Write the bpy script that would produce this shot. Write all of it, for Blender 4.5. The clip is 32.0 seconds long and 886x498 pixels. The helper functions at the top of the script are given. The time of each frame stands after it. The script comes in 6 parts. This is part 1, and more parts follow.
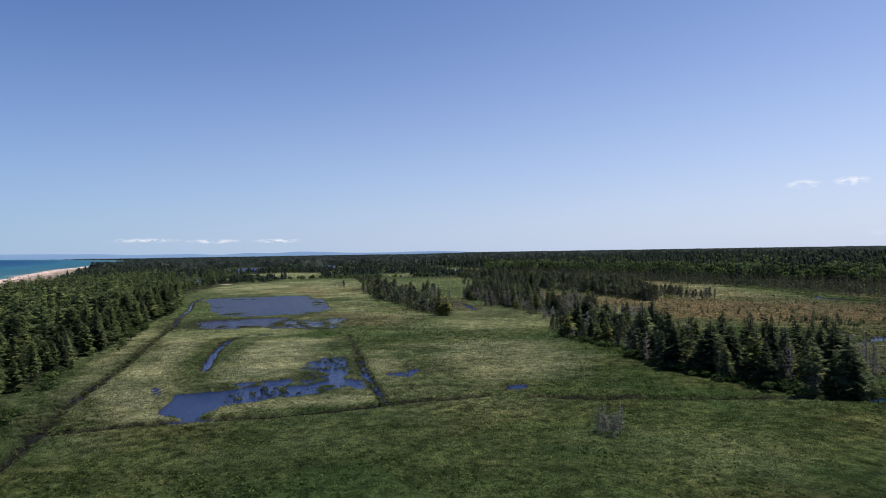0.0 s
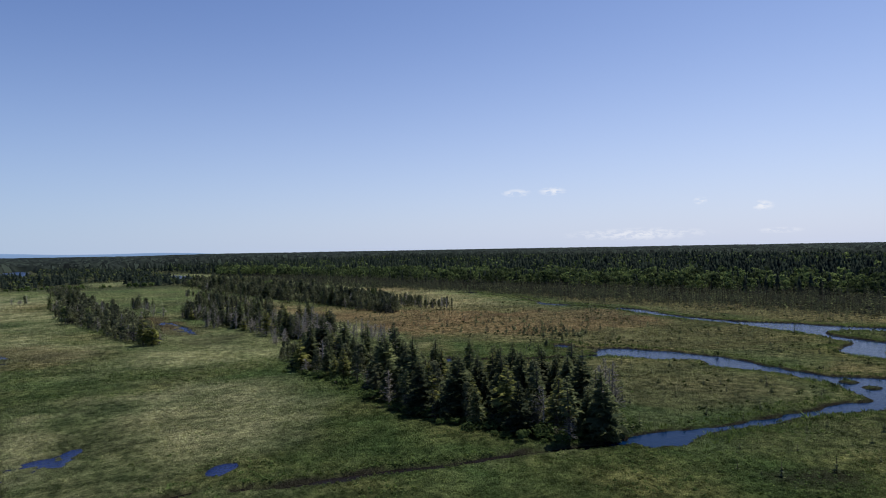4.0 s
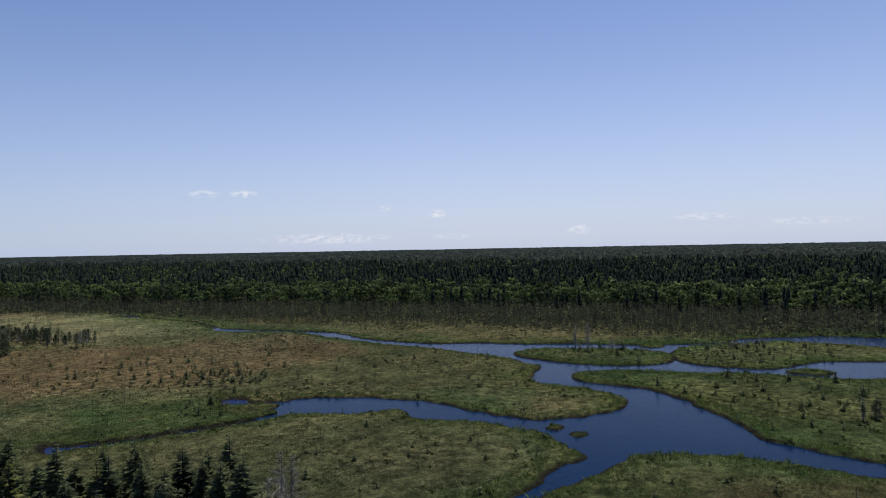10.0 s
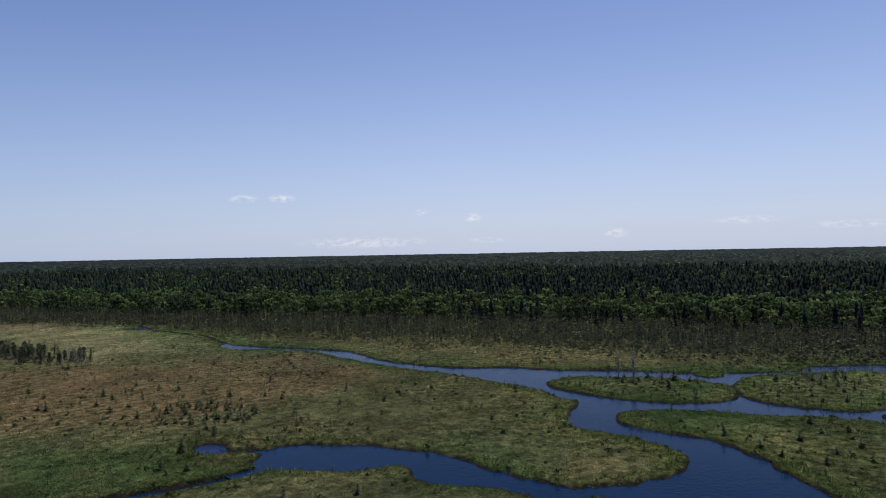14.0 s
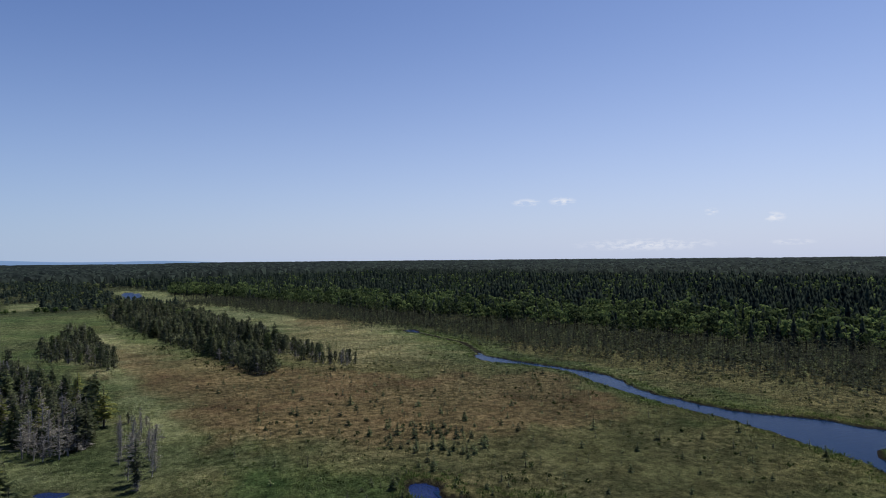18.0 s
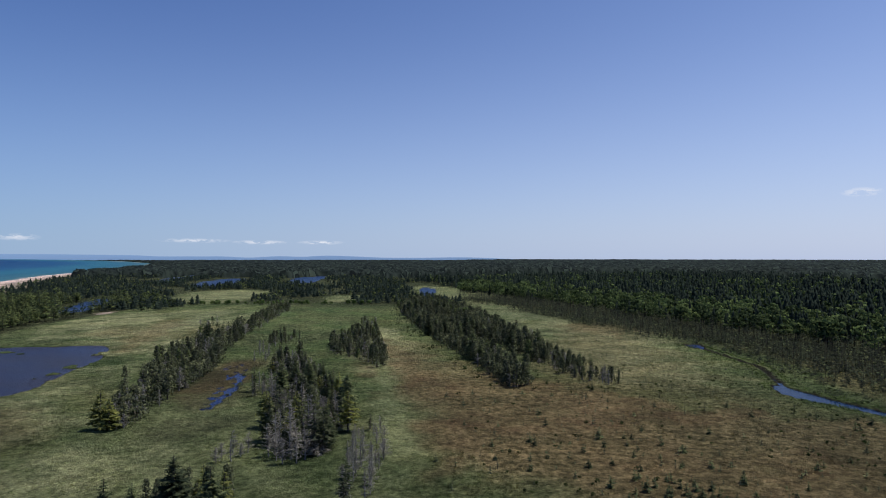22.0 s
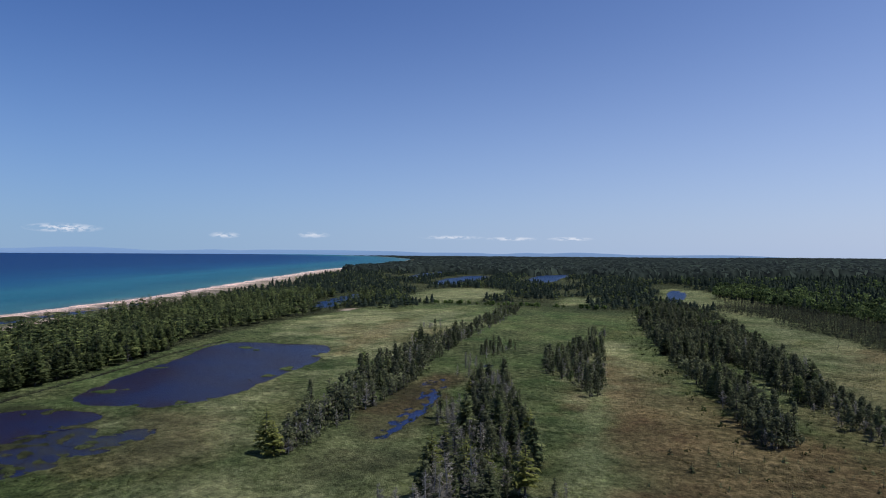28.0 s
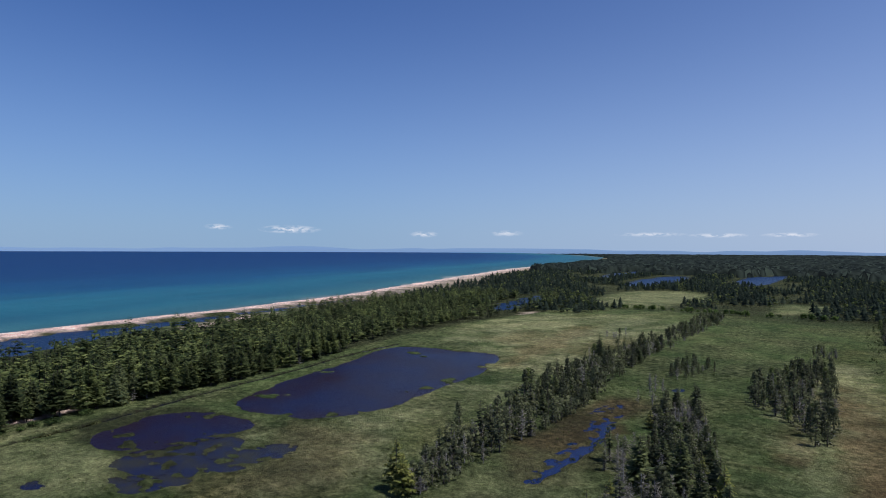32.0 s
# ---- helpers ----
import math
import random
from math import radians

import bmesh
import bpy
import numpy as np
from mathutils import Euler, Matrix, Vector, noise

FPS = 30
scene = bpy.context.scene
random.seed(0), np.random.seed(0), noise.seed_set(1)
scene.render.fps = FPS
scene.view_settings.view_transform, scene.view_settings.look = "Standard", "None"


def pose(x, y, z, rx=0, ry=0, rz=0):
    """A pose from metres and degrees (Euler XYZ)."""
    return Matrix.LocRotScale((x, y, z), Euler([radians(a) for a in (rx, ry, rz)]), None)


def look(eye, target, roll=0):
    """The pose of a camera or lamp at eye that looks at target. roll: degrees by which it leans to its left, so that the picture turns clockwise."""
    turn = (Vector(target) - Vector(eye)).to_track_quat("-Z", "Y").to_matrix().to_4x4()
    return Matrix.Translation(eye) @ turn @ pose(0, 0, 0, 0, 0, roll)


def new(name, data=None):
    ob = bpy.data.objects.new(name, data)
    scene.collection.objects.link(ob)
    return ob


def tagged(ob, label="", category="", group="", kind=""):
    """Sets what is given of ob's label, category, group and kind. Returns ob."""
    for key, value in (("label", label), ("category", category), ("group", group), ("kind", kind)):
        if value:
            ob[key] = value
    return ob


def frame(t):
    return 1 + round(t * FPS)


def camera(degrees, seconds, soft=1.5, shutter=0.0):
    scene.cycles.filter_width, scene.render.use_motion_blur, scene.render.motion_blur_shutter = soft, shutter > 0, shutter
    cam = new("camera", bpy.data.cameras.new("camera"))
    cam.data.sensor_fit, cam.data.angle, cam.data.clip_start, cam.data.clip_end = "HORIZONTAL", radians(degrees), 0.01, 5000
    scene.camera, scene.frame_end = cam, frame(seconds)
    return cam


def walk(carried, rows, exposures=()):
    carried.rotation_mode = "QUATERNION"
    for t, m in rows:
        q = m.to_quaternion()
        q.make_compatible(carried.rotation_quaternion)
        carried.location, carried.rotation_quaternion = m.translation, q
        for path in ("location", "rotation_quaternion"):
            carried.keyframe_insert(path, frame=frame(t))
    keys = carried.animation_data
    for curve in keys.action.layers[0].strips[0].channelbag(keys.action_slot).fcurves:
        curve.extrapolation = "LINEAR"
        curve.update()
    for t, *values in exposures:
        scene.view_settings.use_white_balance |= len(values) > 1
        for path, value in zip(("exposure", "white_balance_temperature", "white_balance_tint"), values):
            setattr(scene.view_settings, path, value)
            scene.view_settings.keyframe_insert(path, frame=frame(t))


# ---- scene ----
cam = camera(70.49, 32.0, soft=1.0)
PATH = [
    (0.0, look((0.00, 0.00, 23.88), (-0.00, 100.00, 24.51), -0.89)),
    (0.5, look((0.69, 3.29, 24.40), (6.00, 103.14, 24.97), -0.86)),
    (1.0, look((1.40, 6.46, 24.93), (12.39, 105.85, 25.39), -0.89)),
    (1.5, look((2.09, 9.46, 25.48), (17.77, 108.22, 25.90), -0.87)),
    (2.0, look((2.83, 12.26, 26.03), (22.07, 110.39, 26.38), -0.95)),
    (2.5, look((3.69, 14.98, 26.55), (25.69, 112.54, 26.93), -0.97)),
    (3.0, look((4.75, 18.06, 27.05), (31.39, 114.45, 27.39), -1.00)),
    (3.5, look((6.01, 21.34, 27.55), (38.64, 115.87, 27.77), -1.02)),
    (4.0, look((7.46, 24.68, 28.02), (46.90, 116.57, 28.10), -1.01)),
    (4.5, look((9.11, 27.91, 28.48), (55.62, 116.44, 28.39), -0.96)),
    (5.0, look((10.96, 30.90, 28.92), (64.31, 115.48, 28.66), -0.87)),
    (5.5, look((12.72, 33.74, 29.39), (72.66, 113.78, 29.03), -0.94)),
    (6.0, look((14.44, 36.24, 29.91), (80.19, 111.58, 29.48), -0.95)),
    (6.5, look((15.93, 38.62, 30.51), (86.43, 109.53, 30.05), -0.95)),
    (7.0, look((17.73, 40.79, 31.14), (91.75, 108.03, 30.61), -0.90)),
    (7.5, look((19.67, 42.96, 31.69), (95.54, 108.11, 31.20), -0.92)),
    (8.0, look((21.74, 44.92, 32.11), (98.43, 109.10, 31.75), -0.96)),
    (8.5, look((24.04, 46.76, 32.39), (101.18, 110.38, 32.03), -0.98)),
    (9.0, look((26.38, 48.55, 32.54), (103.85, 111.78, 32.26), -1.04)),
    (9.5, look((28.70, 50.26, 32.63), (106.21, 113.44, 32.43), -1.03)),
    (10.0, look((31.20, 51.86, 32.72), (108.65, 115.12, 32.63), -1.05)),
    (10.5, look((33.60, 53.37, 32.84), (111.04, 116.65, 32.86), -1.06)),
    (11.0, look((36.01, 54.93, 33.03), (113.48, 118.16, 33.12), -1.04)),
    (11.5, look((38.52, 56.45, 33.31), (115.95, 119.73, 33.50), -0.99)),
    (12.0, look((41.30, 58.10, 33.68), (118.74, 121.37, 33.99), -0.97)),
    (12.5, look((44.05, 59.64, 34.11), (121.50, 122.89, 34.48), -1.00)),
    (13.0, look((46.77, 61.13, 34.54), (124.16, 124.45, 34.92), -1.03)),
    (13.5, look((49.57, 62.71, 34.94), (125.19, 128.13, 35.45), -1.05)),
    (14.0, look((52.21, 64.34, 35.26), (125.98, 131.85, 35.87), -1.03)),
    (14.5, look((54.76, 66.02, 35.51), (126.33, 135.85, 36.22), -0.98)),
    (15.0, look((57.29, 67.73, 35.74), (126.02, 140.36, 36.55), -0.90)),
    (15.5, look((59.87, 69.48, 35.97), (124.78, 145.54, 36.91), -0.83)),
    (16.0, look((62.56, 71.26, 36.21), (122.26, 151.47, 37.35), -0.76)),
    (16.5, look((65.20, 73.07, 36.50), (119.38, 157.12, 37.77), -0.75)),
    (17.0, look((67.75, 74.79, 36.85), (116.31, 162.20, 38.24), -0.72)),
    (17.5, look((70.02, 76.41, 37.22), (113.50, 166.45, 38.70), -0.60)),
    (18.0, look((72.16, 78.00, 37.59), (110.23, 170.46, 39.13), -0.52)),
    (18.5, look((74.35, 79.93, 37.95), (106.77, 174.52, 39.52), -0.41)),
    (19.0, look((76.40, 82.10, 38.28), (103.02, 178.48, 39.85), -0.28)),
    (19.5, look((78.41, 84.36, 38.58), (99.46, 182.11, 40.15), -0.23)),
    (20.0, look((80.07, 86.60, 38.87), (95.46, 185.40, 40.44), -0.11)),
    (20.5, look((81.85, 88.85, 39.15), (91.11, 188.41, 40.69), -0.09)),
    (21.0, look((83.49, 91.28, 39.42), (86.93, 191.21, 40.90), -0.03)),
    (21.5, look((84.98, 93.84, 39.72), (83.37, 193.81, 41.18), 0.02)),
    (22.0, look((86.32, 96.47, 40.03), (79.68, 196.24, 41.35), 0.06)),
    (22.5, look((87.43, 99.11, 40.34), (75.06, 198.33, 41.64), 0.16)),
    (23.0, look((88.49, 101.85, 40.64), (69.99, 200.11, 41.90), 0.26)),
    (23.5, look((89.42, 104.64, 40.93), (65.62, 201.76, 42.16), 0.30)),
    (24.0, look((90.19, 107.56, 41.20), (62.95, 203.78, 42.36), 0.32)),
    (24.5, look((90.81, 110.47, 41.44), (61.67, 206.13, 42.54), 0.31)),
    (25.0, look((91.16, 113.38, 41.68), (60.47, 208.54, 42.72), 0.32)),
    (25.5, look((91.50, 116.44, 41.93), (58.79, 210.93, 42.88), 0.31)),
    (26.0, look((91.63, 119.41, 42.20), (57.05, 213.24, 43.04), 0.33)),
    (26.5, look((91.60, 122.37, 42.48), (55.10, 215.47, 43.22), 0.37)),
    (27.0, look((91.48, 125.37, 42.79), (52.84, 217.60, 43.43), 0.41)),
    (27.5, look((91.32, 128.46, 43.11), (50.14, 219.59, 43.69), 0.43)),
    (28.0, look((91.18, 131.72, 43.43), (46.90, 221.38, 44.03), 0.41)),
    (28.5, look((90.71, 135.10, 43.74), (43.50, 223.25, 44.22), 0.38)),
    (29.0, look((90.18, 138.52, 43.99), (39.94, 224.98, 44.42), 0.30)),
    (29.5, look((89.62, 141.77, 44.22), (36.13, 226.26, 44.62), 0.25)),
    (30.0, look((88.96, 144.75, 44.40), (32.25, 227.12, 44.72), 0.12)),
    (30.5, look((88.28, 147.70, 44.59), (28.48, 227.85, 44.90), 0.11)),
    (31.0, look((87.26, 150.71, 44.82), (24.51, 228.57, 45.05), 0.27)),
    (31.5, look((86.22, 153.71, 45.08), (20.37, 228.96, 45.19), 0.44)),
    (32.0, look((85.34, 156.60, 45.35), (16.17, 228.82, 45.46), 0.25)),
]
walk(cam, PATH, [(0.0, 0.02, 6480, 10), (2.5, -0.02, 6480, 10), (6.0, -0.1, 6480, 10), (9.0, -0.15, 6480, 10), (13.0, -0.21, 6450, 10), (16.0, -0.2, 6400, 10), (20.0, -0.17, 6310, 11), (26.0, -0.18, 6180, 11), (32.0, -0.21, 6160, 11)])

# ---- sky, sun ----
SKY_AWAY, SKY_SUNWARD = (0.60, 0.79, 1.14), (1.46, 1.26, 1.30)
HAZE_AWAY, HAZE_SUNWARD = (3.2, 4.7, 6.6), (5.9, 6.6, 8.4)
SUN_AZ, SUN_EL = 72.0, 64.0          # azimuth clockwise from +y, elevation


def nodes_of(tree):
    tree.nodes.clear()

    def n(kind, **values):
        node = tree.nodes.new(kind)
        for key, value in values.items():
            node.inputs[key].default_value = value
        return node
    return n, tree.links.new


def mixer(n, link, fac, a, b, blend="MIX"):
    node = n("ShaderNodeMix")
    node.data_type, node.blend_type = "RGBA", blend
    for value, key in ((fac, "Factor"), (a, "A"), (b, "B")):
        if isinstance(value, bpy.types.NodeSocket):
            link(value, node.inputs[key])
        elif key == "Factor":
            node.inputs["Factor"].default_value = value
        else:
            node.inputs[key].default_value = (*value, 1)
    return node.outputs["Result"]


def sky_world():
    world = bpy.data.worlds.new("sky")
    world.use_nodes = True
    n, link = nodes_of(world.node_tree)
    sky = n("ShaderNodeTexSky")
    sky.sky_type, sky.sun_disc = "NISHITA", False
    sky.sun_elevation, sky.sun_rotation = radians(SUN_EL), radians(SUN_AZ)
    sky.altitude, sky.air_density, sky.dust_density, sky.ozone_density = 300, 0.9, 0.15, 5.0
    coord = n("ShaderNodeTexCoord")
    # small fair-weather clouds low over the horizon: bearing, height, half width, half height in degrees, density
    clouds = [(30.0, 5.0, 1.2, 0.32, 0.75), (33.2, 5.05, 1.1, 0.34, 0.8), (45.6, 3.75, 0.5, 0.3, 0.7), (50.3, 3.15, 0.75, 0.4, 0.85),
              (40.5, 1.05, 5.5, 0.5, 0.6), (63.0, 1.5, 1.0, 0.4, 0.75), (73.5, 2.3, 2.6, 0.3, 0.6), (81.0, 1.7, 3.2, 0.3, 0.5),
              (51.5, 1.1, 1.5, 0.22, 0.6), (-14.8, 1.3, 1.8, 0.17, 0.8), (-20.0, 1.3, 2.2, 0.17, 0.75), (-25.5, 1.4, 2.6, 0.17, 0.6),
              (-57.5, 1.75, 2.3, 0.33, 0.85), (-45.5, 1.4, 1.1, 0.25, 0.7), (-38.0, 1.5, 1.3, 0.25, 0.6), (-63.5, 1.9, 1.0, 0.22, 0.7)]
    rot = n("ShaderNodeSeparateXYZ")
    link(coord.outputs["Generated"], rot.inputs[0])
    bearing = n("ShaderNodeMath")
    bearing.operation = "ARCTAN2"
    link(rot.outputs[0], bearing.inputs[0]), link(rot.outputs[1], bearing.inputs[1])
    height = n("ShaderNodeMath")
    height.operation = "ARCSINE"
    link(rot.outputs[2], height.inputs[0])
    plane = n("ShaderNodeCombineXYZ")
    link(bearing.outputs[0], plane.inputs[0]), link(height.outputs[0], plane.inputs[1])
    stretch = n("ShaderNodeMapping")
    stretch.inputs["Scale"].default_value = (1.0, 2.6, 1.0)
    link(plane.outputs[0], stretch.inputs[0])
    puffs = n("ShaderNodeTexNoise", Scale=70.0, Detail=6.0, Roughness=0.62)
    link(stretch.outputs[0], puffs.inputs["Vector"])
    total = None
    for az, el, half_w, half_h, dense in clouds:
        place = n("ShaderNodeMapping")
        place.vector_type = "POINT"
        sx, sy = 1 / radians(half_w), 1 / radians(half_h)
        place.inputs["Scale"].default_value = (sx, sy, 1)
        place.inputs["Location"].default_value = (-radians(az) * sx, -radians(el) * sy, 0)
        link(plane.outputs[0], place.inputs[0])
        size = n("ShaderNodeVectorMath")
        size.operation = "LENGTH"
        link(place.outputs[0], size.inputs[0])
        fade = n("ShaderNodeMapRange")
        fade.inputs["From Min"].default_value, fade.inputs["From Max"].default_value = 1.25, 0.1
        fade.inputs["To Min"].default_value, fade.inputs["To Max"].default_value = 0.0, dense * 1.25
        link(size.outputs["Value"], fade.inputs[0])
        if total is None:
            total = fade.outputs[0]
        else:
            more = n("ShaderNodeMath")
            more.operation = "MAXIMUM"
            link(total, more.inputs[0]), link(fade.outputs[0], more.inputs[1])
            total = more.outputs[0]
    grain = n("ShaderNodeMapRange")
    grain.inputs["From Min"].default_value, grain.inputs["From Max"].default_value = 0.44, 0.56
    link(puffs.outputs["Fac"], grain.inputs[0])
    mask = n("ShaderNodeMath")
    mask.operation = "MULTIPLY"
    link(total, mask.inputs[0]), link(grain.outputs[0], mask.inputs[1])
    # clear lake air: a little more violet than the model, brighter toward the sun, pale haze on the horizon
    facing = n("ShaderNodeVectorMath")
    facing.operation = "DOT_PRODUCT"
    link(coord.outputs["Generated"], facing.inputs[0])
    facing.inputs[1].default_value = (math.sin(radians(SUN_AZ)), math.cos(radians(SUN_AZ)), 0.25)
    glow = n("ShaderNodeMapRange")
    glow.inputs["From Min"].default_value, glow.inputs["From Max"].default_value = -0.6, 0.95
    link(facing.outputs["Value"], glow.inputs[0])
    shade = mixer(n, link, glow.outputs[0], SKY_AWAY, SKY_SUNWARD)
    tinted = mixer(n, link, 1.0, sky.outputs[0], shade, "MULTIPLY")
    low = n("ShaderNodeMapRange")
    low.inputs["From Min"].default_value, low.inputs["From Max"].default_value = 0.50, -0.01
    link(height.outputs[0], low.inputs[0])
    thick = n("ShaderNodeMath")
    thick.operation = "POWER"
    thick.inputs[1].default_value = 2.4
    link(low.outputs[0], thick.inputs[0])
    haze = mixer(n, link, glow.outputs[0], HAZE_AWAY, HAZE_SUNWARD)
    tinted = mixer(n, link, thick.outputs[0], tinted, haze)
    mix = n("ShaderNodeMix")
    mix.data_type = "RGBA"
    mix.inputs["B"].default_value = (8.8, 9.0, 9.6, 1)
    link(mask.outputs[0], mix.inputs["Factor"]), link(tinted, mix.inputs["A"])
    ground = n("ShaderNodeBackground", Strength=0.1)
    out = n("ShaderNodeOutputWorld")
    link(mix.outputs["Result"], ground.inputs[0]), link(ground.outputs[0], out.inputs[0])
    scene.world = world


sky_world()
sun_data = bpy.data.lights.new("sun", "SUN")
sun_data.energy, sun_data.angle, sun_data.color = 5.0, radians(0.53), (1.0, 0.95, 0.87)
sun = new("sun", sun_data)
az, el = radians(SUN_AZ), radians(SUN_EL)
toward = Vector((math.sin(az) * math.cos(el), math.cos(az) * math.cos(el), math.sin(el)))
sun.matrix_world = look(toward * 900, (0, 0, 0))


# ---- materials ----
def material(name, rough=0.85, spec=0.25):
    mat = bpy.data.materials.new(name)
    mat.use_nodes = True
    n, link = nodes_of(mat.node_tree)
    bsdf = n("ShaderNodeBsdfPrincipled", Roughness=rough)
    bsdf.inputs["Specular IOR Level"].default_value = spec
    out = n("ShaderNodeOutputMaterial")
    link(bsdf.outputs[0], out.inputs[0])
    return mat, n, link, bsdf


def noise_node(n, link, vector, scale, detail=4.0, rough=0.6, low=0.35, high=0.65):
    tex = n("ShaderNodeTexNoise", Scale=scale, Detail=detail, Roughness=rough)
    link(vector, tex.inputs["Vector"])
    span = n("ShaderNodeMapRange")
    span.inputs["From Min"].default_value, span.inputs["From Max"].default_value = low, high
    link(tex.outputs["Fac"], span.inputs[0])
    return span.outputs[0]


def ground_material(name, blades=False):
    mat, n, link, bsdf = material(name, 1.0, 0.02)
    where = n("ShaderNodeNewGeometry").outputs["Position"]
    cover, soil = n("ShaderNodeAttribute"), n("ShaderNodeAttribute")
    cover.attribute_name, soil.attribute_name = "cover", "soil"
    c, s = n("ShaderNodeSeparateColor"), n("ShaderNodeSeparateColor")
    link(cover.outputs["Color"], c.inputs[0]), link(soil.outputs["Color"], s.inputs[0])
    combed = n("ShaderNodeMapping")                      # the sedge lies in streaks
    combed.inputs["Rotation"].default_value, combed.inputs["Scale"].default_value = (0, 0, radians(28)), (0.95, 0.95, 1)
    link(where, combed.inputs[0])
    streaky = combed.outputs[0]
    broad = noise_node(n, link, streaky, 0.030, 4, 0.6, 0.38, 0.62)
    patch = noise_node(n, link, streaky, 0.13, 6, 0.68, 0.36, 0.64)
    mottle = noise_node(n, link, where, 0.45, 5, 0.7, 0.36, 0.64)
    tuft = noise_node(n, link, where, 1.5, 5, 0.75, 0.32, 0.68)
    fine = noise_node(n, link, where, 5.5, 3, 0.75, 0.3, 0.7)
    green = mixer(n, link, patch, (0.044, 0.075, 0.029), (0.102, 0.138, 0.062))
    green = mixer(n, link, broad, green, mixer(n, link, mottle, (0.045, 0.061, 0.027), (0.130, 0.145, 0.076)))
    pale = mixer(n, link, patch, (0.196, 0.216, 0.115), (0.342, 0.344, 0.206))
    lush = mixer(n, link, patch, (0.024, 0.050, 0.017), (0.062, 0.104, 0.036))
    lush = mixer(n, link, broad, lush, mixer(n, link, mottle, (0.054, 0.066, 0.025), (0.126, 0.136, 0.056)))
    fresh = mixer(n, link, patch, (0.132, 0.160, 0.078), (0.205, 0.228, 0.120))
    red = mixer(n, link, patch, (0.114, 0.073, 0.046), (0.156, 0.121, 0.068))
    red = mixer(n, link, broad, red, mixer(n, link, mottle, (0.098, 0.085, 0.046), (0.186, 0.144, 0.080)))
    col = mixer(n, link, c.outputs[1], green, pale)
    col = mixer(n, link, c.outputs[2], col, lush)
    col = mixer(n, link, c.outputs[0], col, red)
    col = mixer(n, link, cover.outputs["Alpha"], col, fresh)
    sand = mixer(n, link, patch, (0.55, 0.415, 0.395), (0.71, 0.565, 0.545))
    mud = mixer(n, link, tuft, (0.015, 0.014, 0.011), (0.044, 0.040, 0.030))
    litter = mixer(n, link, mottle, (0.024, 0.034, 0.018), (0.056, 0.062, 0.036))
    col = mixer(n, link, s.outputs[2], col, litter)
    col = mixer(n, link, s.outputs[0], col, sand)
    for tone, lo, hi, much in ((mottle, 0.60, 1.36, 0.9), (tuft, 0.46, 1.56, 0.9), (fine, 0.58, 1.42, 0.9)):
        grain = mixer(n, link, tone, (lo, lo, lo), (hi, hi * 0.98, hi * 0.96))
        col = mixer(n, link, much, col, grain, "MULTIPLY")
    wide = noise_node(n, link, where, 0.014, 4, 0.6, 0.36, 0.64)
    middle = noise_node(n, link, where, 0.065, 4, 0.6, 0.36, 0.64)
    for tone, lo, hi in ((wide, (0.92, 0.97, 0.93), (1.45, 1.39, 1.28)), (middle, (0.76, 0.80, 0.79), (1.40, 1.36, 1.34))):
        col = mixer(n, link, 0.9, col, mixer(n, link, tone, lo, hi), "MULTIPLY")
    col = mixer(n, link, s.outputs[1], col, mud)
    if blades:
        each = n("ShaderNodeNewGeometry").outputs["Random Per Island"]
        col = mixer(n, link, 1.0, col, mixer(n, link, each, (0.8, 0.85, 0.8), (1.55, 1.55, 1.42)), "MULTIPLY")
    link(col, bsdf.inputs["Base Color"])
    both = n("ShaderNodeMath")
    both.operation = "ADD"
    link(tuft, both.inputs[0]), link(fine, both.inputs[1])
    bump = n("ShaderNodeBump", Strength=1.0, Distance=0.4)
    link(both.outputs[0], bump.inputs["Height"]), link(bump.outputs[0], bsdf.inputs["Normal"])
    if blades:
        through_light = n("ShaderNodeBsdfTranslucent")
        link(col, through_light.inputs[0])
        mix = n("ShaderNodeMixShader", Fac=0.4)
        link(bsdf.outputs[0], mix.inputs[1]), link(through_light.outputs[0], mix.inputs[2])
        link(mix.outputs[0], [x for x in mat.node_tree.nodes if x.bl_idname == "ShaderNodeOutputMaterial"][0].inputs[0])
    return mat


def foliage(name, dark, light, spread=0.5):
    """Leaves or needles: every bough a little different, and every tree."""
    mat, n, link, bsdf = material(name, 0.9, 0.05)
    geo, ob, tint = n("ShaderNodeNewGeometry"), n("ShaderNodeObjectInfo"), n("ShaderNodeAttribute")
    tint.attribute_name = "tint"
    col = mixer(n, link, geo.outputs["Random Per Island"], dark, light)
    add = n("ShaderNodeMath")
    link(ob.outputs["Random"], add.inputs[0]), link(tint.outputs["Fac"], add.inputs[1])
    part_of = n("ShaderNodeMath")
    part_of.operation = "FRACT"
    link(add.outputs[0], part_of.inputs[0])
    tree = mixer(n, link, part_of.outputs[0], (1 - spread, 1 - spread, 1 - spread), (1 + spread * 1.1, 1 + spread * 0.9, 1 + spread * 0.3))
    col = mixer(n, link, 1.0, col, tree, "MULTIPLY")
    link(col, bsdf.inputs["Base Color"])
    through_light = n("ShaderNodeBsdfTranslucent")
    link(col, through_light.inputs[0])
    both = n("ShaderNodeMixShader", Fac=0.45)
    link(bsdf.outputs[0], both.inputs[1]), link(through_light.outputs[0], both.inputs[2])
    link(both.outputs[0], [x for x in mat.node_tree.nodes if x.bl_idname == "ShaderNodeOutputMaterial"][0].inputs[0])
    return mat


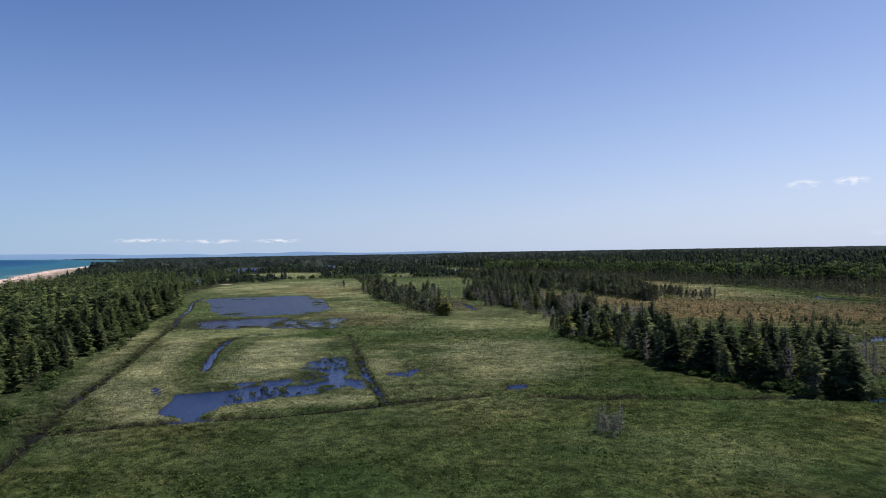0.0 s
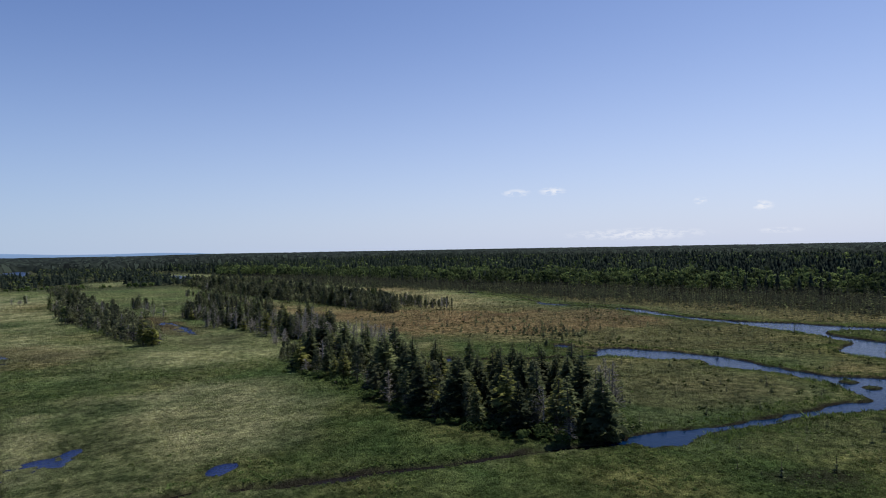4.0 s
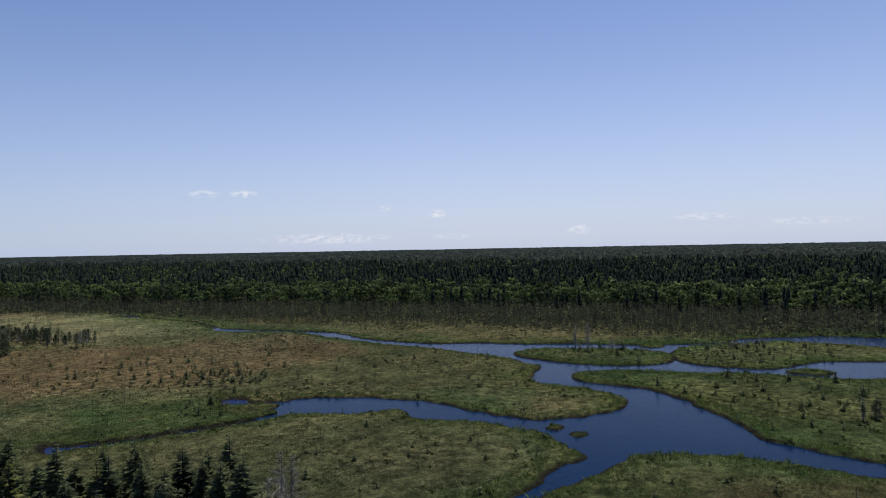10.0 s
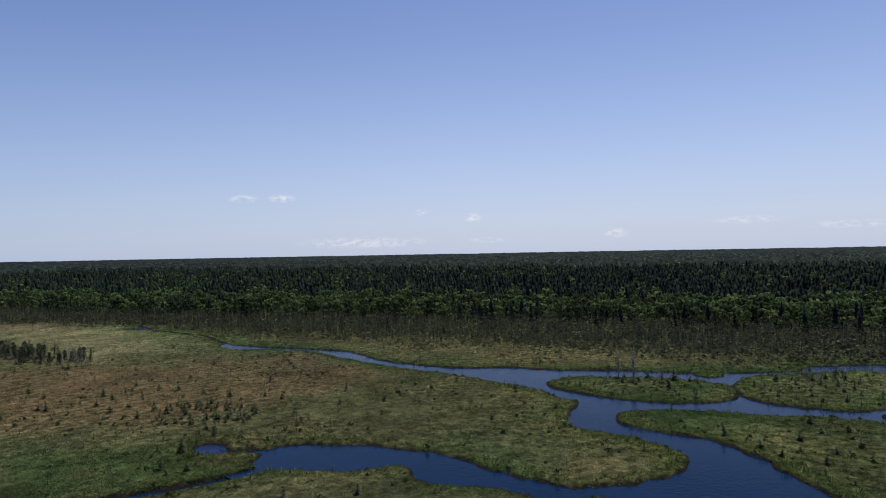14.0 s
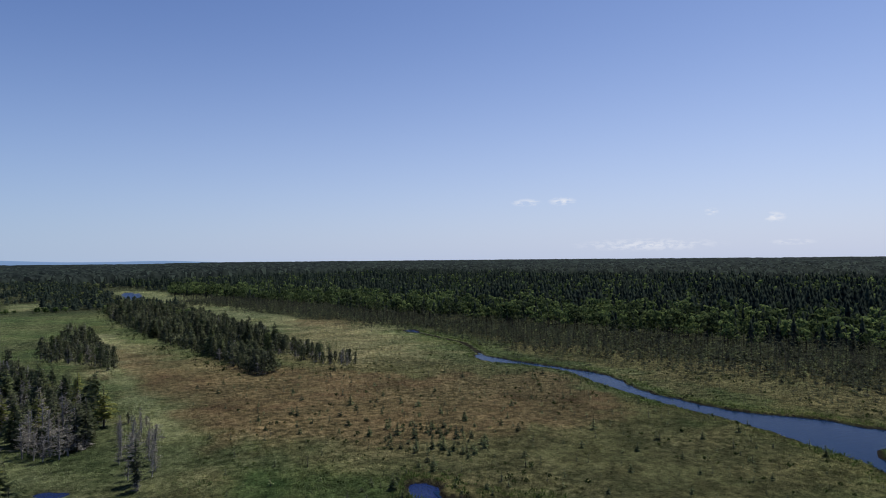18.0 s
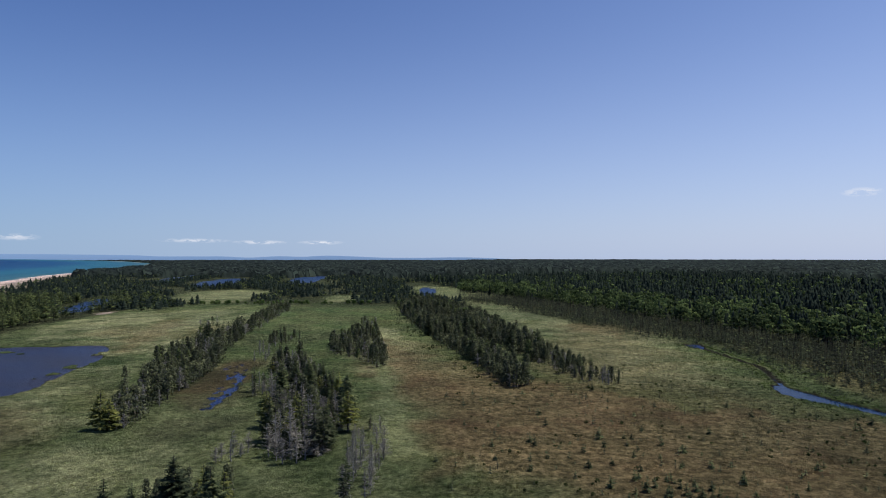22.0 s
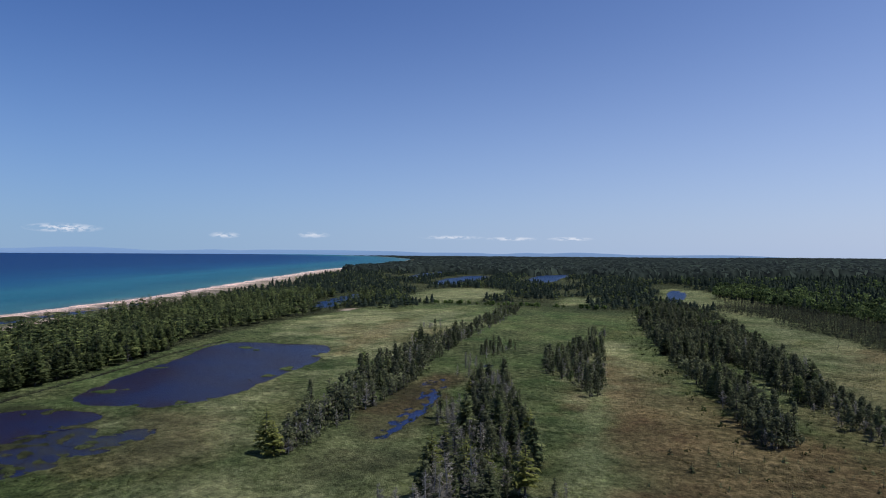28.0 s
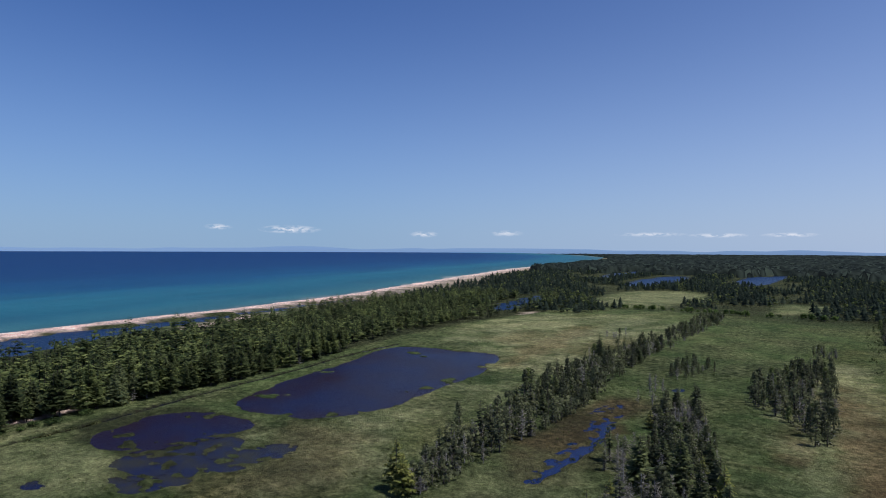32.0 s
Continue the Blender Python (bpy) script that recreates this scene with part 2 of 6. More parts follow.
def plain(name, a, b, scale, rough=0.9, spec=0.2):
    mat, n, link, bsdf = material(name, rough, spec)
    where = n("ShaderNodeNewGeometry").outputs["Position"]
    tone = noise_node(n, link, where, scale, 5, 0.65)
    link(mixer(n, link, tone, a, b), bsdf.inputs["Base Color"])
    return mat


def water_material(name, deep, shallow, rough, wave, height, spec=0.5, cloud=0.05):
    mat, n, link, bsdf = material(name, rough, spec)
    where = n("ShaderNodeNewGeometry").outputs["Position"]
    tone = noise_node(n, link, where, cloud, 5, 0.6)
    link(mixer(n, link, tone, deep, shallow), bsdf.inputs["Base Color"])
    bsdf.inputs["IOR"].default_value = 1.333
    ripples = noise_node(n, link, where, wave, 4, 0.6, 0.2, 0.8)
    bump = n("ShaderNodeBump", Strength=1.0, Distance=height)
    link(ripples, bump.inputs["Height"]), link(bump.outputs[0], bsdf.inputs["Normal"])
    return mat


def lake_material():
    mat, n, link, bsdf = material("lake_water", 0.45, 0.18)
    where = n("ShaderNodeNewGeometry").outputs["Position"]
    off = n("ShaderNodeAttribute")
    off.attribute_name = "offshore"
    sway = noise_node(n, link, where, 0.006, 4, 0.6, 0.3, 0.7)
    wobble = n("ShaderNodeMath", )
    wobble.operation = "MULTIPLY_ADD"
    link(sway, wobble.inputs[0])
    wobble.inputs[1].default_value = 0.05
    link(off.outputs["Fac"], wobble.inputs[2])
    ramp = n("ShaderNodeValToRGB")
    stops = [(0.012, (0.20, 0.24, 0.22)), (0.028, (0.030, 0.105, 0.120)), (0.09, (0.012, 0.084, 0.122)), (0.15, (0.014, 0.098, 0.140)),
             (0.26, (0.005, 0.054, 0.124)), (0.5, (0.002, 0.030, 0.100)), (1.0, (0.001, 0.024, 0.092))]
    while len(ramp.color_ramp.elements) < len(stops):
        ramp.color_ramp.elements.new(0.5)
    for e, (at, col) in zip(ramp.color_ramp.elements, stops):
        e.position, e.color = at, (*col, 1)
    link(wobble.outputs[0], ramp.inputs[0])
    turned, drawn = n("ShaderNodeMapping"), n("ShaderNodeMapping")
    turned.inputs["Rotation"].default_value = (0, 0, radians(-24))
    drawn.inputs["Scale"].default_value = (0.022, 0.0035, 1)
    link(where, turned.inputs[0]), link(turned.outputs[0], drawn.inputs[0])
    streaks = noise_node(n, link, drawn.outputs[0], 1.0, 6, 0.7, 0.32, 0.68)
    chop = n("ShaderNodeMapping")
    chop.inputs["Scale"].default_value = (0.16, 0.022, 1)
    link(turned.outputs[0], chop.inputs[0])
    wavelets = noise_node(n, link, chop.outputs[0], 1.0, 4, 0.7, 0.3, 0.7)
    rippled = mixer(n, link, 1.0, ramp.outputs[0], mixer(n, link, wavelets, (0.84, 0.86, 0.9), (1.16, 1.14, 1.1)), "MULTIPLY")
    col = mixer(n, link, 1.0, rippled, mixer(n, link, streaks, (0.74, 0.78, 0.84), (1.26, 1.22, 1.16)), "MULTIPLY")
    link(col, bsdf.inputs["Base Color"])
    bsdf.inputs["IOR"].default_value = 1.333
    ripples = noise_node(n, link, where, 0.35, 5, 0.65, 0.2, 0.8)
    bump = n("ShaderNodeBump", Strength=0.7, Distance=0.6)
    link(ripples, bump.inputs["Height"]), link(bump.outputs[0], bsdf.inputs["Normal"])
    return mat


M_GROUND = ground_material("marsh_ground")
M_TUSSOCK = ground_material("sedge_tussock", True)
M_SPRUCE = foliage("spruce_needles", (0.040, 0.061, 0.040), (0.162, 0.192, 0.104))
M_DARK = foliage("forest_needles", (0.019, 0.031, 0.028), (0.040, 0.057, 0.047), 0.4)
M_BRIGHT = foliage("fir_needles", (0.085, 0.108, 0.036), (0.270, 0.280, 0.098), 0.25)
M_TAMARACK = foliage("tamarack_needles", (0.050, 0.062, 0.042), (0.138, 0.155, 0.096), 0.42)
M_DRY = foliage("dry_twigs", (0.150, 0.145, 0.142), (0.400, 0.388, 0.380), 0.3)
M_PINE = foliage("pine_needles", (0.038, 0.062, 0.032), (0.158, 0.192, 0.086), 0.5)
M_LEAF = foliage("broad_leaves", (0.018, 0.038, 0.020), (0.128, 0.176, 0.078), 0.6)
# haze blue of the distance is mixed into this canopy's base colour
M_HAZY_FAR = foliage("hazy_far_canopy", (0.015, 0.027, 0.033), (0.046, 0.064, 0.066), 0.8)
M_SHRUB = foliage("shrub_leaves", (0.050, 0.090, 0.031), (0.124, 0.175, 0.062), 0.35)
M_SEDGE = foliage("sedge_blades", (0.050, 0.088, 0.026), (0.125, 0.168, 0.056), 0.3)
M_THIN = foliage("thin_dead_wood", (0.036, 0.034, 0.031), (0.112, 0.106, 0.098), 0.4)
M_BELT = foliage("belt_needles", (0.030, 0.040, 0.030), (0.080, 0.092, 0.064), 0.45)
M_HEATH = foliage("heath_leaves", (0.026, 0.042, 0.020), (0.070, 0.092, 0.040), 0.4)
# bark darkened for trunks inside the woods, the trees' shade in its colour
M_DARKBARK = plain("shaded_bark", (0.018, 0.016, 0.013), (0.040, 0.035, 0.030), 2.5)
M_BARK = plain("bark", (0.045, 0.038, 0.032), (0.095, 0.085, 0.075), 2.5)
M_GREY = plain("weathered_wood", (0.15, 0.143, 0.138), (0.33, 0.315, 0.30), 3.0)
# stream, pool, pond and far water carry the reflected sky's blue in base colour
M_RIVER = water_material("sky_tinted_river_water", (0.0016, 0.011, 0.036), (0.0022, 0.014, 0.046), 0.12, 1.1, 0.03, 0.07)
M_POOL = water_material("sky_tinted_pool_water", (0.006, 0.014, 0.056), (0.010, 0.020, 0.074), 0.16, 1.5, 0.12, 0.2)
M_CUT = water_material("cut_water", (0.006, 0.008, 0.016), (0.009, 0.012, 0.026), 0.12, 1.5, 0.06, 0.45)
M_DITCH = water_material("ditch_water", (0.007, 0.006, 0.005), (0.012, 0.010, 0.010), 0.2, 2.0, 0.05, 0.04)
M_POND = water_material("peat_pond_water", (0.015, 0.007, 0.014), (0.009, 0.011, 0.040), 0.28, 1.5, 0.3, 0.24)
M_FARWATER = water_material("sky_tinted_far_water", (0.003, 0.015, 0.050), (0.005, 0.019, 0.060), 0.35, 1.0, 0.3, 0.1)
M_MURK = water_material("drowned_sedge_water", (0.024, 0.022, 0.014), (0.007, 0.009, 0.036), 0.16, 1.5, 0.15, 0.2, 0.14)
M_LAKE = lake_material()


# ---- plan ----
def smooth_line(points, closed=True, times=2):
    p = np.array(points, float)
    for _ in range(times):
        q = np.roll(p, -1, 0) if closed else p[1:]
        a = p if closed else p[:-1]
        cut = np.stack([0.75 * a + 0.25 * q, 0.25 * a + 0.75 * q], 1).reshape(-1, 2)
        p = cut if closed else np.vstack([p[:1], cut, p[-1:]])
    return p


def line_distance(line, x, y, closed=False):
    best = np.full(x.shape, 1e9)
    ends = np.roll(line, -1, 0) if closed else line[1:]
    for (ax, ay), (bx, by) in zip(line, ends):
        dx, dy = bx - ax, by - ay
        t = np.clip(((x - ax) * dx + (y - ay) * dy) / (dx * dx + dy * dy + 1e-9), 0, 1)
        np.minimum(best, (x - ax - t * dx) ** 2 + (y - ay - t * dy) ** 2, out=best)
    return np.sqrt(best)


def signed(poly, x, y):
    """The distance to an outline, negative inside it."""
    inside = np.zeros(x.shape, bool)
    for (ax, ay), (bx, by) in zip(poly, np.roll(poly, -1, 0)):
        if ay != by:
            inside ^= ((ay > y) != (by > y)) & (x < (bx - ax) * (y - ay) / (by - ay) + ax)
    d = line_distance(poly, x, y, True)
    return np.where(inside, -d, d)


def step(a, b, v):
    t = np.clip((v - a) / (b - a), 0, 1)
    return t * t * (3 - 2 * t)


def lattice(ix, iy, seed):
    h = (ix.astype(np.int64) * 374761393 + iy.astype(np.int64) * 668265263 + seed * 974711) & 0x7FFFFFFF
    h = ((h ^ (h >> 13)) * 1274126177) & 0x7FFFFFFF
    return ((h ^ (h >> 16)) & 0xFFFF) / 65535.0


def wave(x, y, size, seed=0):
    """Smooth noise from -1 to 1 with bumps of about that size in metres."""
    fx, fy = x / size, y / size
    ix, iy = np.floor(fx), np.floor(fy)
    u, v = fx - ix, fy - iy
    u, v = u * u * (3 - 2 * u), v * v * (3 - 2 * v)
    a, b = lattice(ix, iy, seed), lattice(ix + 1, iy, seed)
    c, d = lattice(ix, iy + 1, seed), lattice(ix + 1, iy + 1, seed)
    return 2 * ((a * (1 - u) + b * u) * (1 - v) + (c * (1 - u) + d * u) * v) - 1


# the stream system: its outer banks, then the islands in it
RIVER = smooth_line([
    (178, 302), (181, 286), (186, 272), (193, 258), (197, 243), (191, 222), (191, 206), (196, 189), (206, 179), (209, 169), (215, 159),
    (225, 145), (229, 130), (239, 121), (249, 110), (262, 109), (272, 95), (283, 88), (290, 40), (250, 10), (150, 20), (138, 45), (135, 60),
    (135, 67), (134, 75.5), (131, 84), (126, 90.5), (120, 91.5), (112, 92.2), (104, 94.6)]
    + [(95, 94.8), (84, 94.9), (77, 94.6), (73, 92.8), (67, 93), (68, 99), (74, 98.4), (80, 96.9), (88, 96.4), (97, 96.3), (105, 96.4), (110.5, 98.2),
       (115, 97), (120, 96), (122, 99), (126, 105), (127, 109), (126, 121), (123, 127), (120, 134), (125, 137), (124, 142), (118, 144), (114, 149),
       (107, 157), (109, 161), (114, 165)]
    + [(119, 165), (125, 157), (129, 147), (133, 140), (132, 133), (132, 118), (133, 112), (141, 106), (149, 103), (156, 104), (159, 107),
       (162, 113), (162, 122), (162, 130), (166, 134), (173, 137), (182, 139), (181, 145), (186, 154), (186, 164), (188, 182), (186, 201),
       (185, 217), (187, 235), (189, 255), (183, 269), (176, 279), (173, 292)])
ISLANDS = [smooth_line(p) for p in (
    [(193, 158), (205, 158), (214, 142.5), (221.5, 131), (220.5, 119.5), (213, 113.5), (201, 112.5), (190, 125.5), (187.5, 138), (188.5, 151.5)],
    [(215.5, 117.5), (228, 120.5), (240, 117), (249, 107), (261, 98.5), (262, 87.5), (265, 72), (258, 40), (240, 62), (233, 72), (231, 77), (222, 83.5), (210, 86.5), (206.5, 94), (204, 105), (208.5, 113)],
    [(172, 128), (179, 129), (185, 124), (190, 116), (194, 106), (200, 93), (203, 87), (204, 78), (206, 70), (216, 62), (225, 40), (200, 15), (160, 25),
     (143, 50), (143, 62), (143, 70), (144, 78), (150, 80), (157, 89), (164, 96), (169, 104), (170, 107), (168, 116), (168, 123)],
    [(207, 87), (217, 82.5), (213, 74), (207.5, 75), (205, 82)], [(229.5, 133), (236.5, 125.5), (229, 122.5), (225, 129.5)],
    [(-120, 346), (-114, 351), (-107, 347), (-113, 342)], [(-92, 256), (-89, 260), (-86, 257)], [(130.5, 109.8), (133.5, 109.2), (132.4, 106.8), (129.6, 107.2)], [(128.6, 105), (132, 104.6), (132.8, 101.2), (129.2, 100.2), (126.8, 102.6)])]
BIG_POND = smooth_line([(-83, 245), (-68, 247), (-56, 253), (-48, 268), (-57, 303), (-62, 329), (-82, 371), (-103, 364), (-132, 359), (-130, 338),
                        (-112, 304), (-103, 276), (-95, 258)])
SMALL_POND = smooth_line([(-71, 205), (-81, 209), (-86, 217), (-88, 228), (-84, 236), (-74, 240), (-62, 242), (-58, 236), (-61, 227), (-61, 216), (-63, 208)])
LOW_POND = smooth_line([(-44, 95.8), (-45.5, 103.5), (-47.4, 108.1), (-43.9, 110), (-38.9, 111.5), (-36.2, 115.5), (-32.6, 113.8), (-28.9, 111.7), (-25.6, 114.8), (-23.8, 110.4), (-27.6, 106.3), (-31.9, 101.8), (-36.4, 99.1), (-36.5, 92.4), (-35.8, 89.3), (-38.6, 92.5)], True, 1)
MAZE = smooth_line([(-28.5, 132.4), (-27.9, 136.4), (-28.2, 147.6), (-25.4, 143.4), (-23.6, 144.8), (-21.8, 136.5), (-24, 134), (-21.8, 129.3), (-19.6, 126.1), (-20, 122.1), (-17.9, 114.7), (-21.3, 114), (-24.5, 115.7), (-21.6, 120.1), (-23, 125.8), (-26.1, 130.9)], True, 1)
RILL = smooth_line([(12, 255), (15, 257), (13.3, 268), (12, 281), (9.5, 291), (5, 306), (4, 304), (7, 293), (9.5, 282), (11, 270), (11.8, 262)])
POOLS = [smooth_line(p) for p in (
    [(-33.6, 112), (-34.1, 119.4), (-31.8, 118.7), (-30.2, 121.8), (-28.9, 116.5), (-31, 111.8)], [(-52.6, 112.4), (-53.7, 116.3), (-49.3, 109.5), (-49.7, 107.8)], [(-16.3, 110.8), (-16.8, 116.6), (-15.8, 115.5), (-13.9, 112.5), (-15, 109.8)], [(-8.2, 121.9), (-8, 127.2), (-6.8, 130.1), (-5.4, 130.6), (-4.7, 127), (-6.1, 125.8), (-6.3, 120.6), (-7.2, 118.8)], [(-11.5, 125.1), (-10.6, 125.2), (-9.4, 121.5), (-9.4, 118.7)], [(11.1, 110.9), (12.4, 112.5), (14.1, 113), (13.8, 109.5), (12.8, 107.9), (11.2, 109)], [(-38, 218), (-43, 228), (-41, 236), (-35.5, 234), (-37, 227), (-36, 219)], [(-57, 188), (-57, 191.5), (-51, 190), (-52, 187.2)],
    [(-55, 206), (-45, 209), (-44, 205), (-53, 203)], [(-47, 222), (-43, 231), (-42, 224)], 
    [(105, 172), (106, 177.5), (110, 178), (111, 173), (108, 169)], [(48, 197), (50, 199.5), (54, 197), (55.5, 194.5), (51, 194)], [(68.5, 169), (70, 174), (73, 172), (73, 168), (70, 166)],
    [(-4, 356), (2, 360), (1, 352)], [(178, 378), (177, 391), (185, 393), (184, 380)])]
FAR_PONDS = [smooth_line(p) for p in (
    [(0, 930), (26, 900), (34, 740), (18, 750), (10, 830)], [(-212, 520), (-245, 572), (-284, 680), (-268, 690), (-232, 590), (-203, 530)],
    [(-310, 880), (-400, 1190), (-372, 1310), (-310, 1110), (-260, 900)], [(-215, 1000), (-292, 1330), (-240, 1430), (-205, 1215), (-170, 1010)],
    [(-470, 1080), (-565, 1420), (-515, 1520), (-480, 1300), (-430, 1100)])]
DITCHES = [(smooth_line(p, False), w) for p, w in (
    ([(72, 96), (64, 97), (58, 98), (49, 99), (43, 99), (36, 100), (30, 101), (19, 101), (14, 102.5)], 0.8),
    ([(9, 104), (1, 102), (-9, 99), (-18, 95), (-27, 92), (-36, 91), (-50, 86), (-56, 84)], 0.8),
    ([(-9, 99), (-12, 110), (-16, 126), (-20, 146)], 0.65),
    ([(-48, 60), (-51, 72), (-55, 85), (-61, 101), (-64.5, 114), (-68.5, 131), (-72.5, 145)], 0.6),
    ([(-92, 213), (-104, 246), (-115, 285), (-128, 318), (-138, 360)], 0.85),
    ([(-50, 130), (-57, 155), (-61, 176), (-59, 181)], 0.9),
    ([(109, 157), (102, 157.5), (96, 159), (89, 162), (80, 165), (72, 169)], 0.9),
    ([(107.5, 172), (110.5, 168), (114, 164.5)], 0.6), ([(-72.5, 145), (-81, 172), (-92, 213)], 0.75), ([(-20, 146), (-24, 165), (-28, 184)], 0.3), ([(178, 296), (183, 316), (186, 330), (184, 355), (181, 380)], 0.4))]
COAST = np.array([(100, -4800), (-40, -1500), (-170, -400), (-260, 60), (-317, 235), (-342, 300), (-364, 385), (-421, 536), (-619, 914), (-820, 1324),
                  (-1194, 2306), (-1500, 2950), (-1950, 3450), (-2700, 3900), (-4800, 4400)], float)
BACK_CHANNEL = smooth_line([(-235, 120), (-282, 227), (-295, 266), (-303, 311), (-325, 383), (-342, 430), (-362, 484), (-395, 588), (-470, 745), (-462, 745),
                            (-384, 588), (-326, 429), (-303, 362), (-278, 310), (-252, 267), (-246, 251), (-215, 215), (-190, 110)])
EDGE = np.array([(-250, 1300), (-60, 1000), (92, 722), (200, 450), (250, 332), (286, 260), (312, 165), (338, 83), (365, -60), (380, -300), (300, -700)], float)
SHORE_FRONT = np.array([(-40, 20), (-66, 80), (-79, 129), (-88, 165), (-97, 195), (-107, 228), (-111, 255), (-120, 290), (-140, 335), (-152, 380), (-170, 460),
                        (-176, 540), (-185, 640)], float)

# drowned sedge: water between many small hummocks, with the hummocks' size and how dry it is
FLOODED = [(smooth_line(p), s, c) for p, s, c in (
    ([(-62, 209), (-61, 227), (-52, 233), (-45, 226), (-38, 218), (-33, 209), (-34, 203), (-38, 199), (-43, 199), (-53, 200)], 3.6, -0.5), ([(-43, 216), (-46, 230), (-42, 239), (-35, 236), (-33, 221), (-36, 214)], 3.0, -0.2),
    ([(-31, 118), (-30, 135), (-29, 146), (-24, 147), (-21, 139), (-20, 124), (-14, 115), (-17, 110), (-24, 108), (-30, 112)], 2.2, -0.1),
    ([(-31, 103), (-22, 107), (-15, 110), (-17, 116), (-27, 119), (-38, 120), (-42, 113), (-34, 110)], 2.2, -0.05), ([(-20, 122), (-6, 128), (-3, 124), (-12, 116)], 2.6, 0.1),
    ([(8, 290), (-1, 296), (-11, 330), (-4, 334), (4, 312)], 3.0, 0.4), ([(12, 258), (7, 266), (5, 284), (0, 300), (4, 306), (9, 292), (13, 276)], 2.4, 0.15))]
WATERS = ([("stream", RIVER, M_RIVER), ("big_pond", BIG_POND, M_POND), ("small_pond", SMALL_POND, M_POND), ("low_pond", LOW_POND, M_POOL),
           ("maze_pool", MAZE, M_POOL), ("rill", RILL, M_POOL), ("back_channel", BACK_CHANNEL, M_FARWATER)]
          + [("pool", p, M_MURK if p[:, 0].mean() < -20 and p[:, 1].mean() > 180 else M_POOL) for p in POOLS] + [("far_pond", p, M_FARWATER) for p in FAR_PONDS])


def near(poly, x, y, margin):
    (x0, y0), (x1, y1) = poly.min(0) - margin, poly.max(0) + margin
    return np.nonzero((x > x0) & (x < x1) & (y > y0) & (y < y1))[0]


def open_water_distance(x, y):
    """Signed distance to the nearest bank, negative on water; x and y are flat arrays."""
    d = np.full(x.shape, 40.0)
    for name, poly, _ in WATERS:
        k = near(poly, x, y, 40)
        if len(k):
            v = signed(poly, x[k], y[k])
            if name in ("stream", "big_pond"):
                for isle in ISLANDS:
                    v = np.maximum(v, -signed(isle, x[k], y[k]))
            if name in ("big_pond", "small_pond"):       # sedge mats adrift along the rim
                mats = 2.4 * (wave(x[k], y[k], 7.0, 103) + 0.7 * wave(x[k], y[k], 2.9, 104)) - 1.5 + 0.1 * v
                v = np.where(v > -14, np.maximum(v, mats), v)
            d[k] = np.minimum(d[k], v)
    for poly, size, cut in FLOODED:
        k = near(poly, x, y, 10)
        if len(k):
            wet = 2.6 * (wave(x[k], y[k], size, 101) + 1.0 * wave(x[k], y[k], size * 0.45, 102) + cut)
            d[k] = np.minimum(d[k], np.maximum(signed(poly, x[k], y[k]), wet))
    return d


def ditch_distance(x, y):
    d = np.full(x.shape, 40.0)
    for line, half in DITCHES:
        k = near(line, x, y, 40)
        if len(k):
            d[k] = np.minimum(d[k], line_distance(line, x[k], y[k]) - half)
    return d


def bank_distance(x, y):
    """Signed distance to the nearest bank, with the banks' own roughness."""
    cut = ditch_distance(x, y) + 0.42 * wave(x, y, 2.7, 5)
    return np.minimum(shaggy(open_water_distance(x, y), x, y), cut)


def shore_distance(x, y):
    return np.minimum(open_water_distance(x, y), ditch_distance(x, y))


def shaggy(d, x, y):
    return d + 0.7 * wave(x, y, 2.6, 3) + (0.5 + 0.5 * step(-40, -60, x)) * wave(x, y, 8.0, 4) * step(-12, 0, d)


def coast_x(y):
    return np.interp(y, COAST[:, 1], COAST[:, 0])


def inland(x, y):
    """Metres from the lake's edge, positive on land."""
    k = np.interp(y, COAST[:, 1], np.gradient(COAST[:, 0], COAST[:, 1]))
    return (x - coast_x(y)) / np.sqrt(1 + k * k)


def past_edge(x, y):
    """Metres into the woods beyond the bog's far side, negative on the bog."""
    ex = np.interp(y, EDGE[::-1, 1], EDGE[::-1, 0])
    k = np.interp(y, EDGE[::-1, 1], np.gradient(EDGE[::-1, 0], EDGE[::-1, 1]))
    return (x - ex) / np.sqrt(1 + k * k) + 9 * wave(x, y, 45, 21)


def into_shore_wood(x, y):
    fx = np.interp(y, SHORE_FRONT[:, 1], SHORE_FRONT[:, 0])
    return fx - x + 3 * wave(x, y, 17, 22)


def relief(x, y):
    """The lie of the land without banks and water."""
    rise = 6.5 * step(20, 420, past_edge(x, y)) + 3.5 * step(500, 2500, np.hypot(x - 60, y - 100))
    dune = 1.6 * step(8, 30, inland(x, y)) * step(110, 45, inland(x, y)) * (0.6 + 0.4 * wave(x, y, 14, 9))
    return 0.34 + 0.12 * wave(x, y, 6, 11) + 0.10 * wave(x, y, 21, 12) + rise + dune


def ground_height(x, y):
    d = bank_distance(x, y)
    z = relief(x, y)
    z = -0.75 + (z + 0.75) * step(-1.0, 0.7, d)
    return np.where(inland(x, y) < 14, -2.5 + (z + 2.5) * step(-25, 12, inland(x, y)), z)


def spread_axis(a, b, fine, far):
    core = np.arange(a, b + fine, fine)
    out, s, hi, lo = [], fine, core[-1], core[0]
    right, left = [], []
    while hi < far or lo > -far:
        s *= 1.055
        hi, lo = hi + s, lo - s
        right.append(hi), left.append(lo)
    return np.concatenate([left[::-1], core, right])


